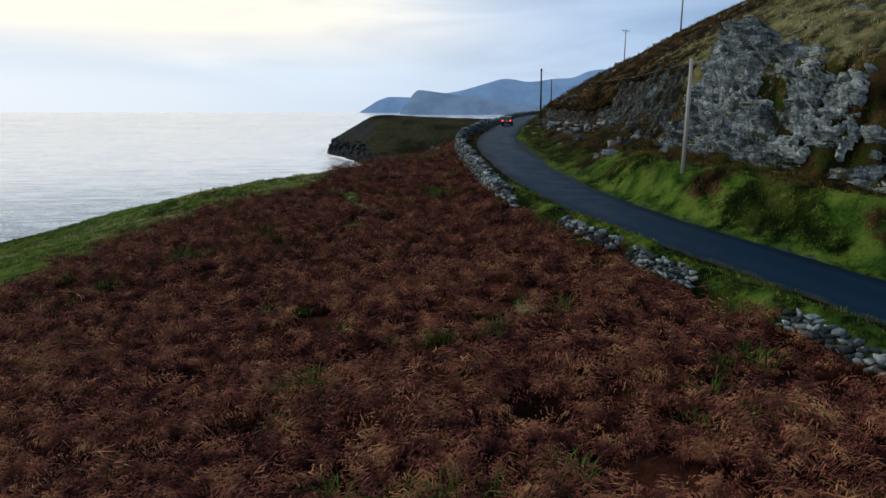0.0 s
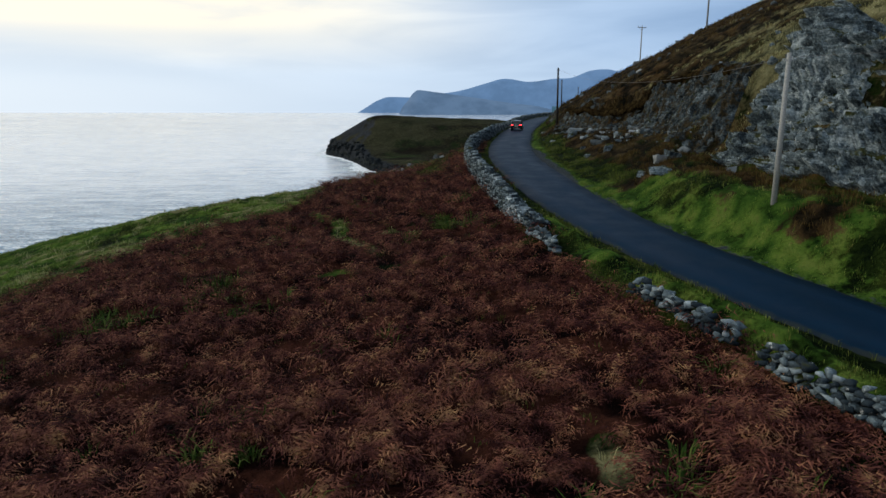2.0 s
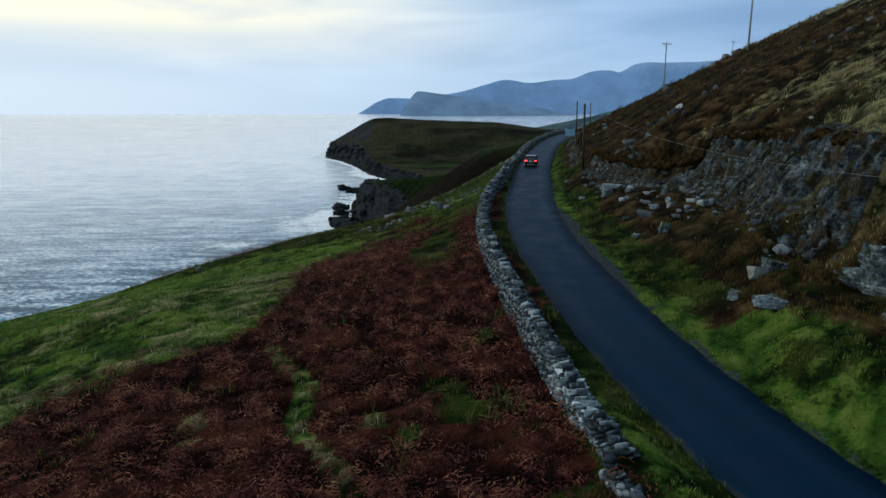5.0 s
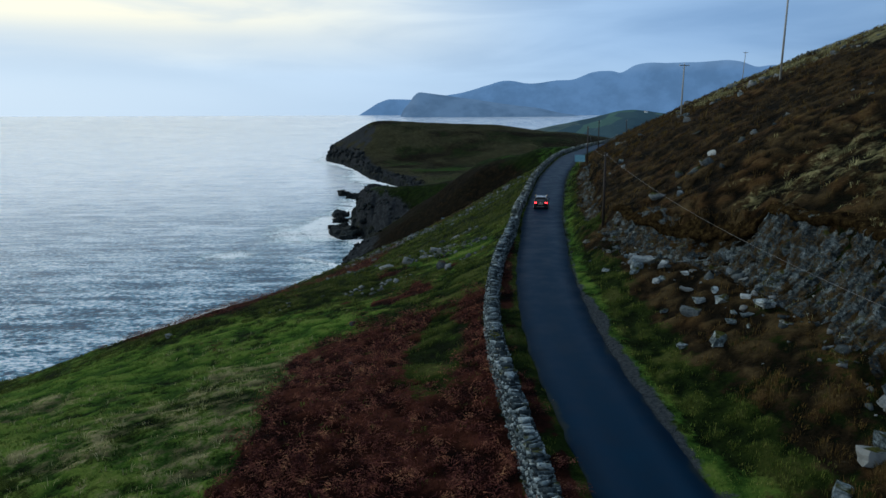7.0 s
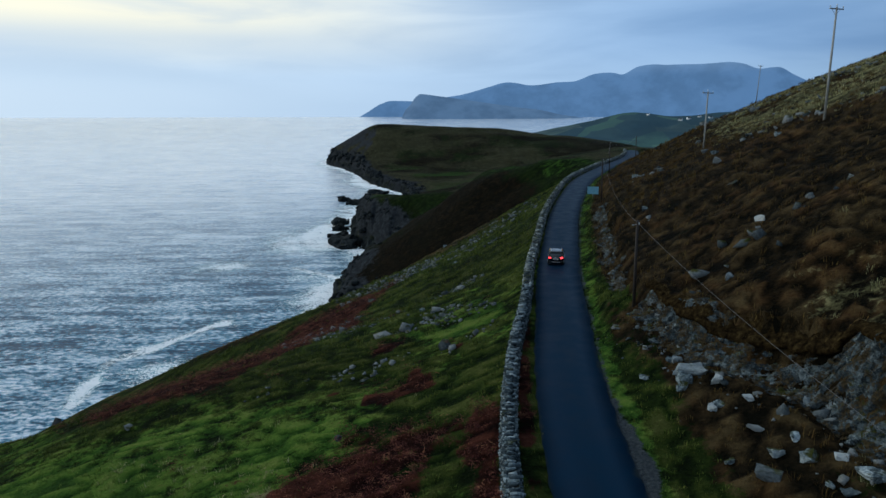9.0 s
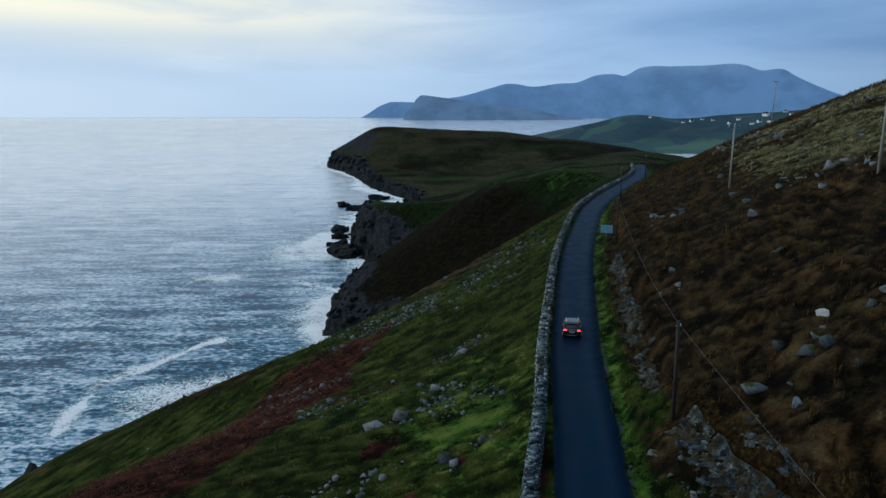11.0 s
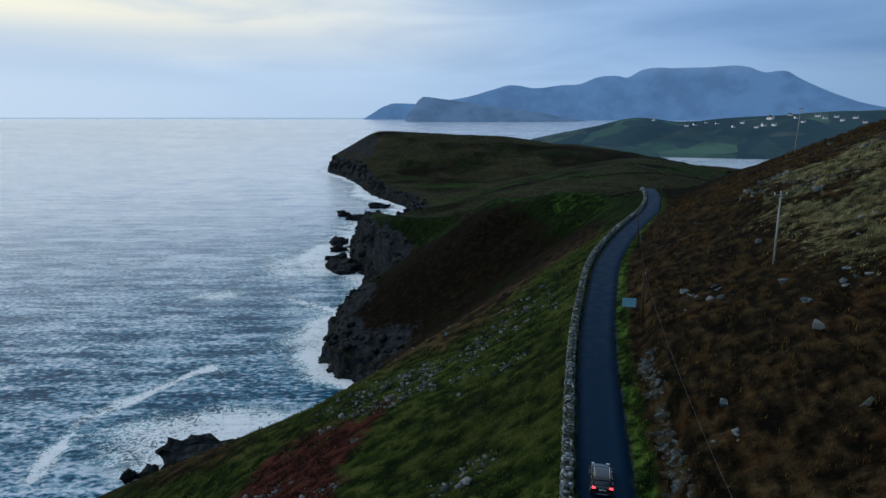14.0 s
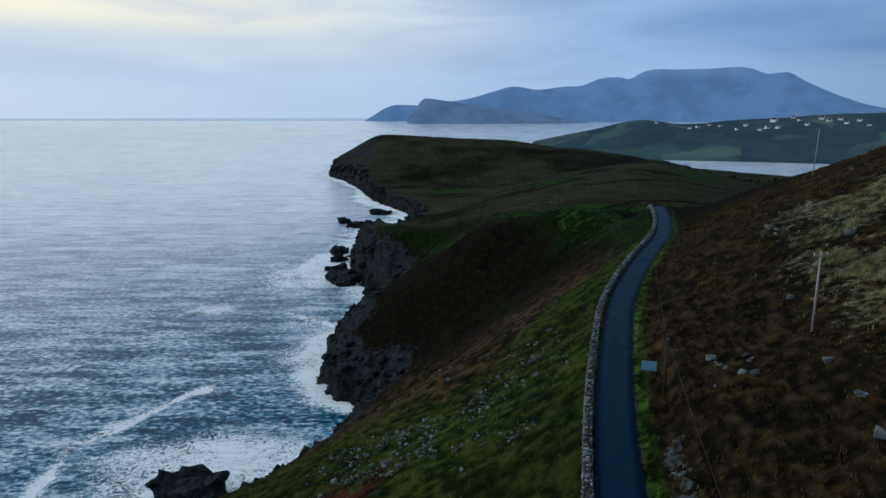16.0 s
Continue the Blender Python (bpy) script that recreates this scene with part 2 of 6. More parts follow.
def sea_material():
    m = Mat("sea_water", 0.12, spec=0.5)
    m.bsdf.inputs["IOR"].default_value = 1.33
    swell = m.noise(0.034, 3, 0.55, stretch=(0.35, 1.5, 1), distort=0.5)
    wind = m.noise(0.18, 5, 0.62, stretch=(0.60, 1.25, 1), distort=0.9)
    chop = m.noise(0.42, 5, 0.65, stretch=(0.48, 1.25, 1), distort=0.7)
    gust = m.noise(0.0055, 3, 0.5, stretch=(0.6, 1.3, 1), distort=0.6)
    surf = m.attr("surf")
    lace = m.noise(0.16, 6, 0.66, distort=2.0)
    patch = m.noise(0.045, 4, 0.6, distort=1.0)
    fleck = m.noise(0.9, 4, 0.7, distort=0.8)
    web = m.step(m.math("ABSOLUTE", m.math("SUBTRACT", lace, 0.5)), 0.10, 0.0)
    foam = m.math("ADD", surf, m.math("ADD", m.math("MULTIPLY", m.math("SUBTRACT", web, 0.50), 0.38), m.math("ADD", m.math("MULTIPLY", m.math("SUBTRACT", patch, 0.5), 1.2), m.math("MULTIPLY", m.math("SUBTRACT", fleck, 0.5), 1.7))))
    foam = m.math("MULTIPLY", m.step(foam, 0.50, 0.95), m.step(surf, 0.05, 0.35))
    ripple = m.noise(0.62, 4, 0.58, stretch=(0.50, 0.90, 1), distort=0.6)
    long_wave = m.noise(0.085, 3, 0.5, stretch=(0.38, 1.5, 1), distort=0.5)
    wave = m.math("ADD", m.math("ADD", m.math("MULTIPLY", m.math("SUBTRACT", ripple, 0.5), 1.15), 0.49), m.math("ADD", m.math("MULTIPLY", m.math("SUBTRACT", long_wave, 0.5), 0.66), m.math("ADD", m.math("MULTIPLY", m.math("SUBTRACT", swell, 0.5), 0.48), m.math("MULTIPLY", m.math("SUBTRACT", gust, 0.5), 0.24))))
    # wave colours paint the bright sky reflection and the dark wave faces
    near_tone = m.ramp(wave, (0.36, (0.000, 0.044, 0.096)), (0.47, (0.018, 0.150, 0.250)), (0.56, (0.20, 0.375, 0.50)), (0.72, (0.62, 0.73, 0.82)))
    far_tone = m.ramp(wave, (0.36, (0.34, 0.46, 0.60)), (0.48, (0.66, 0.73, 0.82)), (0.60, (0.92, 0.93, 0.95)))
    offing = m.step(m.attr("offing"), 0.05, 0.72)    # sky reflection painted paler, and calmer bump, towards the horizon
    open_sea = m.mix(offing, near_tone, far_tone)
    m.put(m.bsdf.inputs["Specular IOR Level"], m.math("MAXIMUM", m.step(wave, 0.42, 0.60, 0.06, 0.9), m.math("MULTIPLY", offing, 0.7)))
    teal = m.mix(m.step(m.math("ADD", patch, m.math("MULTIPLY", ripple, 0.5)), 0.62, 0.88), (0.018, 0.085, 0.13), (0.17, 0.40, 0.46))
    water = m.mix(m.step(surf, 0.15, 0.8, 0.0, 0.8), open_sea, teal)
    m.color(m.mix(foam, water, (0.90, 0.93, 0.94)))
    m.rough(m.math("ADD", m.math("MULTIPLY", foam, 0.6), 0.14))
    h = m.math("ADD", m.math("MULTIPLY", swell, 2.0), m.math("ADD", m.math("MULTIPLY", wind, 1.1), m.math("MULTIPLY", chop, 0.7)))
    m.bump(m.math("MULTIPLY", h, m.math("SUBTRACT", 1.0, m.math("MULTIPLY", offing, 0.6))), 1.6, 1.0)
    return m.m


def asphalt_material():
    m = Mat("asphalt", 0.6, spec=0.035)
    fine, mid = m.noise(60, 3, 0.7), m.noise(0.6, 4, 0.6)
    across = m.attr("across")          # 0 in the middle, 1 at the edges
    track = m.math("MULTIPLY", m.step(across, 0.15, 0.45), m.math("SUBTRACT", 1.0, m.step(across, 0.55, 0.85)))
    c = m.ramp(m.math("ADD", m.math("MULTIPLY", fine, 0.4), m.math("MULTIPLY", mid, 0.6)), (0.3, (0.0006, 0.0088, 0.0225)), (0.7, (0.0018, 0.0185, 0.042)))
    c = m.mix(m.math("MULTIPLY", track, 0.35), c, (0.005, 0.019, 0.042))
    dirt = m.step(m.math("ADD", across, m.math("MULTIPLY", m.math("SUBTRACT", mid, 0.5), 0.5)), 0.90, 1.05)
    c = m.mix(dirt, c, (0.022, 0.030, 0.030))
    m.color(c).rough(m.step(mid, 0.3, 0.7, 0.52, 0.66)).bump(fine, 0.006, 0.6)
    return m.m


def stone_material(name="wall_stone", moss=0.25, tone=1.0, joints=0.0, soil=0.0, shift=0.0):
    m = Mat(name, 0.95, spec=0.04)
    mid, fine, grain = m.noise(0.8, 4), m.noise(7, 5, 0.65), m.noise(45, 3)
    v = m.math("ADD", m.math("MULTIPLY", m.rand(), 0.34), m.math("ADD", m.math("MULTIPLY", fine, 0.45), m.math("MULTIPLY", m.island(), 0.46)))
    if joints:
        n = m.nt.nodes.new("ShaderNodeTexVoronoi")
        n.inputs["Scale"].default_value = joints
        mp = m.nt.nodes.new("ShaderNodeMapping")
        mp.inputs["Rotation"].default_value, mp.inputs["Scale"].default_value = (0.5, 0.3, 0.2), (1.0, 1.0, 0.62)
        m.nt.links.new(m.geo.outputs["Position"], mp.inputs[0])
        m.nt.links.new(mp.outputs[0], n.inputs["Vector"])
        sep = m.nt.nodes.new("ShaderNodeSeparateColor")
        m.nt.links.new(n.outputs["Color"], sep.inputs[0])
        band = m.noise(1.0, 5, 0.6, stretch=(0.5, 0.9, 7.5), distort=0.6)
        v = m.math("ADD", m.math("MULTIPLY", sep.outputs[0], 0.16), m.math("ADD", m.math("MULTIPLY", fine, 0.52), m.math("MULTIPLY", m.math("ADD", mid, m.math("MULTIPLY", band, 1.6)), 0.20)))
        v = m.math("ADD", v, m.math("MULTIPLY", m.math("SUBTRACT", m.rand(), 0.5), 0.10))
        v = m.math("ADD", m.math("MULTIPLY", m.math("SUBTRACT", v, 0.60), 1.5), 0.50)
    t = tone
    v = m.math("ADD", v, shift)
    c = m.ramp(v, (0.28, (0.017 * t, 0.024 * t, 0.029 * t)), (0.48, (0.088 * t, 0.114 * t, 0.126 * t)), (0.66, (0.225 * t, 0.265 * t, 0.28 * t)), (0.88, (0.50 * t, 0.54 * t, 0.54 * t)))
    lichen = m.step(m.noise(4.0, 5, 0.7), 0.60, 0.68)
    c = m.mix(m.math("MULTIPLY", lichen, 0.3 if joints else 0.5), c, (0.50 * t, 0.51 * t, 0.48 * t))
    up = m.nt.nodes.new("ShaderNodeSeparateXYZ")
    m.nt.links.new(m.geo.outputs["Normal"], up.inputs[0])
    mossy = m.math("MULTIPLY", m.step(up.outputs[2], 0.35, 0.8), m.step(mid, 0.62 - moss * 0.4, 0.72 - moss * 0.3))
    c = m.mix(mossy, c, m.ramp(fine, (0.3, (0.014, 0.018, 0.004)), (0.7, (0.055, 0.058, 0.014))))
    if soil:
        c = m.mix(m.math("MULTIPLY", m.step(m.math("ADD", m.math("MULTIPLY", m.noise(1.1, 5, 0.65), 0.6), m.math("MULTIPLY", fine, 0.4)), 0.54 - soil * 0.1, 0.60 - soil * 0.1), 0.9), c,
                  m.ramp(fine, (0.3, (0.012, 0.009, 0.005)), (0.7, (0.060, 0.043, 0.018))))
    h = m.math("ADD", fine, m.math("MULTIPLY", grain, 0.25))
    if joints:
        h = m.math("ADD", h, m.math("MULTIPLY", n.outputs["Distance"], -0.8))
    m.color(c).bump(h, 0.12 if joints else 0.06, 0.9)
    return m.m


def plain(name, c, rough=0.6, metal=0.0, spec=0.4, var=0.15, scale=6.0):
    m = Mat(name, rough, metal, spec)
    n = m.noise(scale, 4, world=False)
    m.color(m.mix(m.step(n, 0.3, 0.7), tuple(q * (1 - var) for q in c), tuple(min(1, q * (1 + var)) for q in c)))
    return m.m


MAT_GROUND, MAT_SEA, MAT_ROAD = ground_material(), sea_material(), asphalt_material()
MAT_STONE = stone_material("wall_stone", 0.22, 1.45, shift=-0.12)

# ---- shape of the land (metres, sea level 0) ----
def smooth(a, b, v):
    q = np.clip((v - a) / (b - a), 0, 1)
    return q * q * (3 - 2 * q)


def curve_of(ys, vs):
    """A smooth curve through stations (monotone cubic), straight beyond its ends."""
    ys, vs = np.array(ys, float), np.array(vs, float)
    d = np.diff(vs) / np.diff(ys)
    s = np.concatenate([[d[0]], np.where(d[1:] * d[:-1] > 0, 2 * d[1:] * d[:-1] / (d[1:] + d[:-1] + 1e-12), 0), [d[-1]]])

    def at(y):
        y = np.asarray(y, float)
        i = np.clip(np.searchsorted(ys, y) - 1, 0, len(ys) - 2)
        h = ys[i + 1] - ys[i]
        q = np.clip((y - ys[i]) / h, 0, 1)
        v = (2 * q**3 - 3 * q**2 + 1) * vs[i] + (q**3 - 2 * q**2 + q) * h * s[i] + (3 * q**2 - 2 * q**3) * vs[i + 1] + (q**3 - q**2) * h * s[i + 1]
        return v + np.minimum(y - ys[0], 0) * s[0] + np.maximum(y - ys[-1], 0) * s[-1]
    return at


def spline_of(ys, vs):
    """A natural-looking curve (Catmull-Rom slopes), for the line of the road."""
    ys, vs = np.array(ys, float), np.array(vs, float)
    s = np.gradient(vs, ys)

    def at(y):
        y = np.asarray(y, float)
        i = np.clip(np.searchsorted(ys, y) - 1, 0, len(ys) - 2)
        h = ys[i + 1] - ys[i]
        q = np.clip((y - ys[i]) / h, 0, 1)
        v = (2 * q**3 - 3 * q**2 + 1) * vs[i] + (q**3 - 2 * q**2 + q) * h * s[i] + (3 * q**2 - 2 * q**3) * vs[i + 1] + (q**3 - q**2) * h * s[i + 1]
        return v + np.minimum(y - ys[0], 0) * s[0] + np.maximum(y - ys[-1], 0) * s[-1]
    return at


ROAD_X = spline_of([-40, 0, 14, 28, 37, 46, 55, 64, 73, 83, 92, 101, 116, 130, 155, 176, 202, 220, 243, 267, 290, 335, 365, 402],
                   [44, 27.2, 20.74, 15.0, 11.4, 8.75, 7.14, 6.38, 6.02, 6.45, 7.32, 8.56, 10.64, 13.15, 18.0, 23.1, 30.4, 37.05, 46.5, 57.2, 65.0, 76.6, 84.3, 94.5])
ROAD_Z = curve_of([-40, 0, 14, 28, 37, 46, 55, 64, 73, 83, 92, 101, 116, 130, 155, 176, 202, 220, 243, 290, 305, 335, 350, 365, 402],
                  [74.2, 74.2, 74.62, 75.52, 76.12, 76.73, 77.37, 77.96, 78.44, 78.86, 79.18, 79.45, 79.85, 80.21, 81.0, 81.49, 81.97, 82.22, 82.42, 82.7, 82.7, 82.0, 80.2, 77.6, 71.8])
HALF = 2.25
WALL_U = curve_of([0, 28, 44, 57, 77, 90, 110, 150, 200, 260], [-6.4, -5.95, -5.0, -4.3, -4.2, -3.85, -3.1, -3.05, -3.3, -2.9])
# right-hand side: foot of the rock face, its rise, height and run, then the hillside's slope
FOOT_U = curve_of([0, 30, 37, 45, 58, 64, 70, 80, 85, 90, 98, 106, 300], [8, 7.9, 8.6, 9.9, 10.6, 11.4, 11.8, 11.5, 9.4, 7.0, 5.0, 4.6, 4.6])
FOOT_Z = curve_of([0, 30, 44, 58, 66, 73, 80, 86, 90, 98, 106, 300], [2.0, 2.2, 2.2, 2.2, 2.5, 2.6, 2.6, 2.0, 1.7, 1.5, 1.2, 0.6])
VERGE_B = curve_of([0, 30, 38, 46, 54, 66, 300], [0, 2.0, 3.6, 4.1, 2.4, 0, 0])
FACE_H = curve_of([0, 30, 45, 54, 62, 70, 80, 85, 90, 98, 106, 130, 160, 200, 260], [6, 6.5, 7.2, 6.6, 5.6, 4.6, 4.1, 3.5, 3.1, 2.3, 2.4, 2.9, 2.2, 1.2, 0.0])
FACE_W = curve_of([0, 30, 54, 64, 72, 80, 85, 90, 106, 200], [4, 4, 3.6, 3.3, 2.8, 2.6, 2.4, 2.1, 2.0, 2.0])
HILL_S = curve_of([0, 45, 80, 110, 130, 160, 200, 260, 330], [0.52, 0.53, 0.56, 0.58, 0.57, 0.49, 0.53, 0.56, 0.34])
# left-hand side: a quick drop under the wall, then a steady slope
DROP_A = curve_of([0, 50, 67, 80, 92, 105, 118, 137, 160, 185, 215, 260, 300], [0.33, 0.91, 0.39, 2.01, 2.96, 3.37, 4.13, 4.76, 2.46, 2.87, 0.8, 1.6, 3.3])
DROP_S = curve_of([0, 50, 67, 80, 92, 105, 118, 137, 160, 185, 215, 260, 300], [0.049, 0.081, 0.115, 0.168, 0.161, 0.147, 0.185, 0.313, 0.463, 0.468, 0.535, 0.6, 0.525])
DROP_Q = curve_of([0, 40, 60, 80, 100, 125, 150, 180, 220, 400], [0.0043, 0.0042, 0.0052, 0.0006, 0.0034, 0.0028, 0.0019, -0.0006, 0.004, 0.004])

COAST = np.array([(-190, -400), (-150, 0), (-127, 120), (-109, 180), (-88, 225), (-54, 262), (-36, 300), (-28, 331), (-48, 350), (-59, 372), (-60, 425), (-40, 505),
                  (-69, 558), (-84, 640), (-80, 700), (-40, 780), (-52, 905), (-108, 1036), (-146, 1190), (-190, 1330), (-240, 1440), (-262, 1600), (-240, 1760),
                  (-60, 1950), (300, 2000), (560, 1890), (530, 1520), (640, 1370), (850, 1260), (1700, 1180), (1700, -400)], float)


def sea_distance(x, y):
    """Metres inland from the shore (minus: out at sea)."""
    best = np.full(x.shape, 1e9)
    inside = np.zeros(x.shape, bool)
    n = len(COAST)
    for i in range(n):
        (ax, ay), (bx, by) = COAST[i], COAST[(i + 1) % n]
        q = np.clip(((x - ax) * (bx - ax) + (y - ay) * (by - ay)) / ((bx - ax) ** 2 + (by - ay) ** 2), 0, 1)
        best = np.minimum(best, (x - ax - q * (bx - ax)) ** 2 + (y - ay - q * (by - ay)) ** 2)
        if ay != by:
            cross = ((ay > y) != (by > y)) & (x < (bx - ax) * (y - ay) / (by - ay) + ax)
            inside ^= cross
    d = np.sqrt(best)
    return np.where(inside, d, -d)


def hash_noise(x, y, seed):
    """Value noise on a unit lattice, about -1 to 1."""
    xi, yi = np.floor(x).astype(np.int64), np.floor(y).astype(np.int64)
    fx, fy = x - xi, y - yi
    fx, fy = fx * fx * (3 - 2 * fx), fy * fy * (3 - 2 * fy)

    def h(a, b):
        v = (a * 374761393 + b * 668265263 + seed * 1274126177) & 0xFFFFFFFF
        v = ((v ^ (v >> 13)) * 1274126177) & 0xFFFFFFFF
        return ((v ^ (v >> 16)) & 0xFFFF) / 32767.5 - 1
    return (h(xi, yi) * (1 - fx) + h(xi + 1, yi) * fx) * (1 - fy) + (h(xi, yi + 1) * (1 - fx) + h(xi + 1, yi + 1) * fx) * fy


def fractal(x, y, size, octaves=4, seed=0, gain=0.5):
    v, a, tot = 0, 1.0, 0
    for i in range(octaves):
        v = v + a * hash_noise(x / size * 2**i + 17.3 * i, y / size * 2**i - 9.1 * i, seed + i)
        tot += a
        a *= gain
    return v / tot


def ridge(x, y, line, width):
    """Height of a ridge that runs along a line of (x, y, height, reach)."""
    out = np.full(x.shape, -50.0)
    for (ax, ay, az), (bx, by, bz) in zip(line[:-1], line[1:]):
        q = np.clip(((x - ax) * (bx - ax) + (y - ay) * (by - ay)) / ((bx - ax) ** 2 + (by - ay) ** 2), 0, 1)
        d = np.hypot(x - ax - q * (bx - ax), y - ay - q * (by - ay))
        out = np.maximum(out, (az + q * (bz - az)) * np.exp(-((d / width) ** 2)))
    return out


def ridge_gap(x, y, line):
    """Distance on the plan from a line of (x, y, height)."""
    best = np.full(np.shape(x), 1e9)
    for (ax, ay, _), (bx, by, _) in zip(line[:-1], line[1:]):
        q = np.clip(((x - ax) * (bx - ax) + (y - ay) * (by - ay)) / ((bx - ax) ** 2 + (by - ay) ** 2), 0, 1)
        best = np.minimum(best, np.hypot(x - ax - q * (bx - ax), y - ay - q * (by - ay)))
    return best


def smax(a, b, k):
    h = np.clip(0.5 + 0.5 * (a - b) / k, 0, 1)
    return b + (a - b) * h + k * h * (1 - h)


BROW = [(62, 275, 83), (76, 335, 81), (52, 385, 74), (25, 427, 67), (-10, 500, 50), (-34, 556, 38), (-72, 640, 30)]


def road_u(x, y):
    """Signed distance from the road's middle, minus towards the sea."""
    s = (ROAD_X(y + 0.5) - ROAD_X(y - 0.5))
    return (x - ROAD_X(y)) / np.sqrt(1 + s * s)


def land(x, y, rough=True):
    x, y = np.asarray(x, float), np.asarray(y, float)
    u = road_u(x, y)
    zr = ROAD_Z(y)
    # hillside
    foot, face = FOOT_U(y), FACE_H(y)
    n_face = fractal(x, y, 6.0, 4, 5) if rough else 0
    foot = foot + n_face * 1.2
    r = u - foot
    w = FACE_W(y)
    up = FOOT_Z(y) * smooth(HALF + 0.4, foot - VERGE_B(y), u) ** 1.15
    cut = smooth(58, 66, y)                         # the quarried face ends in a sharp turf rim
    q = np.clip(r / w, 0, 1)
    up = up + face * (q * q * (3 - 2 * q) * (1 - cut) + (0.25 * q + 0.75 * q ** 2.2) * cut)
    far = np.maximum(r - w, 0)
    up = up + 0.4 * cut * np.exp(-((r - w - 0.3) / 0.4) ** 2) * smooth(104, 96, y)
    up = up + HILL_S(y) * 165 * (1 - np.exp(-far / 165))
    # seaward slope
    v = np.maximum(WALL_U(y) - u, 0)
    down = DROP_A(y) * (1 - np.exp(-v / 8)) + DROP_S(y) * v
    down = down + DROP_Q(y) * np.clip(v - 13, 0, 45) ** 2
    bank = (0.80 + 0.35 * hash_noise(y * 0.55, y * 0 + 3, 64)) * smooth(50, 43, y) * np.exp(-((u - WALL_U(y) - 0.75) / 0.85) ** 2)
    near = zr + np.where(u > 0, up, -down) + bank
    # country beyond the bend of the road
    out = ridge(x, y, BROW, 72)
    out = smax(out, ridge(x, y, [(-215, 1470, 70), (-120, 1500, 80), (60, 1440, 73), (200, 1370, 58)], 260), 12)
    out = smax(out, ridge(x, y, [(120, 620, 46), (200, 860, 54), (270, 1040, 52), (390, 1060, 22)], 170), 12)
    out = smax(out, 12 - 9 * smooth(200, 420, x), 10)
    k = np.where(u > 0, smooth(285, 380, y) + (smooth(310, 430, y) - smooth(285, 380, y)) * smooth(5, 30, u), smooth(285, 380, y))
    k = k * (1 - smooth(412, 385, y) * smooth(18, 5, np.abs(u)))
    z = near * (1 - k) + out * k
    if rough:
        off = smooth(HALF + 0.5, HALF + 4, np.abs(u - 0.0)) * np.where(u < 0, smooth(0.3, 4, v), 1)
        off = off * (1 - k) + k
        z = z + off * (fractal(x, y, 9, 4, 1) * 0.35 + tuft(x, y) * (0.28 + 0.02 * (u > 0)) * (0.7 + 0.6 * fractal(x, y, 6, 2, 15)) * (1 - k) + fractal(x, y, 55, 3, 2) * (0.8 + 1.5 * k) + k * (3.0 * np.abs(fractal(x, y, 130, 4, 6)) + 2.2 * np.abs(fractal(x, y, 38, 4, 7)) - 1.5) * smooth(5, 20, z))
        z = z + np.clip(face, 0, 3) / 3 * np.exp(-((r - w * 0.5) / (w * 0.6 + 0.4)) ** 2) * (fractal(x, y, 2.2, 3, 8) * 0.7) * (u > 0) * (1 - k)
    # the sea cuts the land off in cliffs
    d = sea_distance(x, y)
    dd = d + ((fractal(x, y, 24, 3, 3) * 7 + np.abs(fractal(x, y, 11, 4, 4)) * 9 * smooth(35, 12, d) - 2) * smooth(4, 25, d + 12) if rough else 0)
    steep = np.exp(-((y - 595) / 75) ** 2) + 0.35 * smooth(900, 1000, y)
    cliff = (11 + 24 * steep) * (1 - np.exp(-np.maximum(dd, 0) / (3 + 3 * steep))) + np.maximum(dd, 0) * (0.70 - 0.2 * np.clip(steep, 0, 1) + 0.35 * smooth(345, 290, y))
    cliff = np.where(dd > 0, cliff, dd * 0.9)
    z = -smax(-z, -cliff, 5.0)
    return z


def land_z(x, y):
    return float(land(np.array([x]), np.array([y]))[0])


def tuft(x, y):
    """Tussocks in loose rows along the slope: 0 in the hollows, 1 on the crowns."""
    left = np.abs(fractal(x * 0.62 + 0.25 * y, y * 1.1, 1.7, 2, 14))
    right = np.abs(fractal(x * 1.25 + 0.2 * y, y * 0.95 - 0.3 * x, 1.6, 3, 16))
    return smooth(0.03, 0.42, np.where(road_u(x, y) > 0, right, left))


def steps(*parts):
    """Grid lines: (from, to, step) joined."""
    out = []
    for a, b, s in parts:
        out += list(np.arange(a, b - s * 0.01, s))
    return np.array(out + [parts[-1][1]])


def grid_mesh(name, xs, ys, zf, mat, attrs):
    X, Y = np.meshgrid(xs, ys)
    Z = zf(X, Y)
    nx, ny = len(xs), len(ys)
    co = np.stack([X, Y, Z], -1).reshape(-1, 3)
    i = (np.arange(ny - 1)[:, None] * nx + np.arange(nx - 1)[None, :]).reshape(-1)
    quads = np.stack([i, i + 1, i + nx + 1, i + nx], -1)
    me = bpy.data.meshes.new(name)
    me.vertices.add(len(co)), me.loops.add(quads.size), me.polygons.add(len(quads))
    me.vertices.foreach_set("co", co.astype(np.float32).ravel())
    me.loops.foreach_set("vertex_index", quads.astype(np.int32).ravel())
    me.polygons.foreach_set("loop_start", np.arange(0, quads.size, 4, dtype=np.int32))
    me.update(calc_edges=True)
    me.polygons.foreach_set("use_smooth", np.ones(len(quads), bool))
    for key, fn in attrs.items():
        a = me.attributes.new(key, "FLOAT", "POINT")
        a.data.foreach_set("value", np.clip(fn(X, Y, Z), 0, 1).astype(np.float32).ravel())
    me.materials.append(mat)
    return new(name, me)


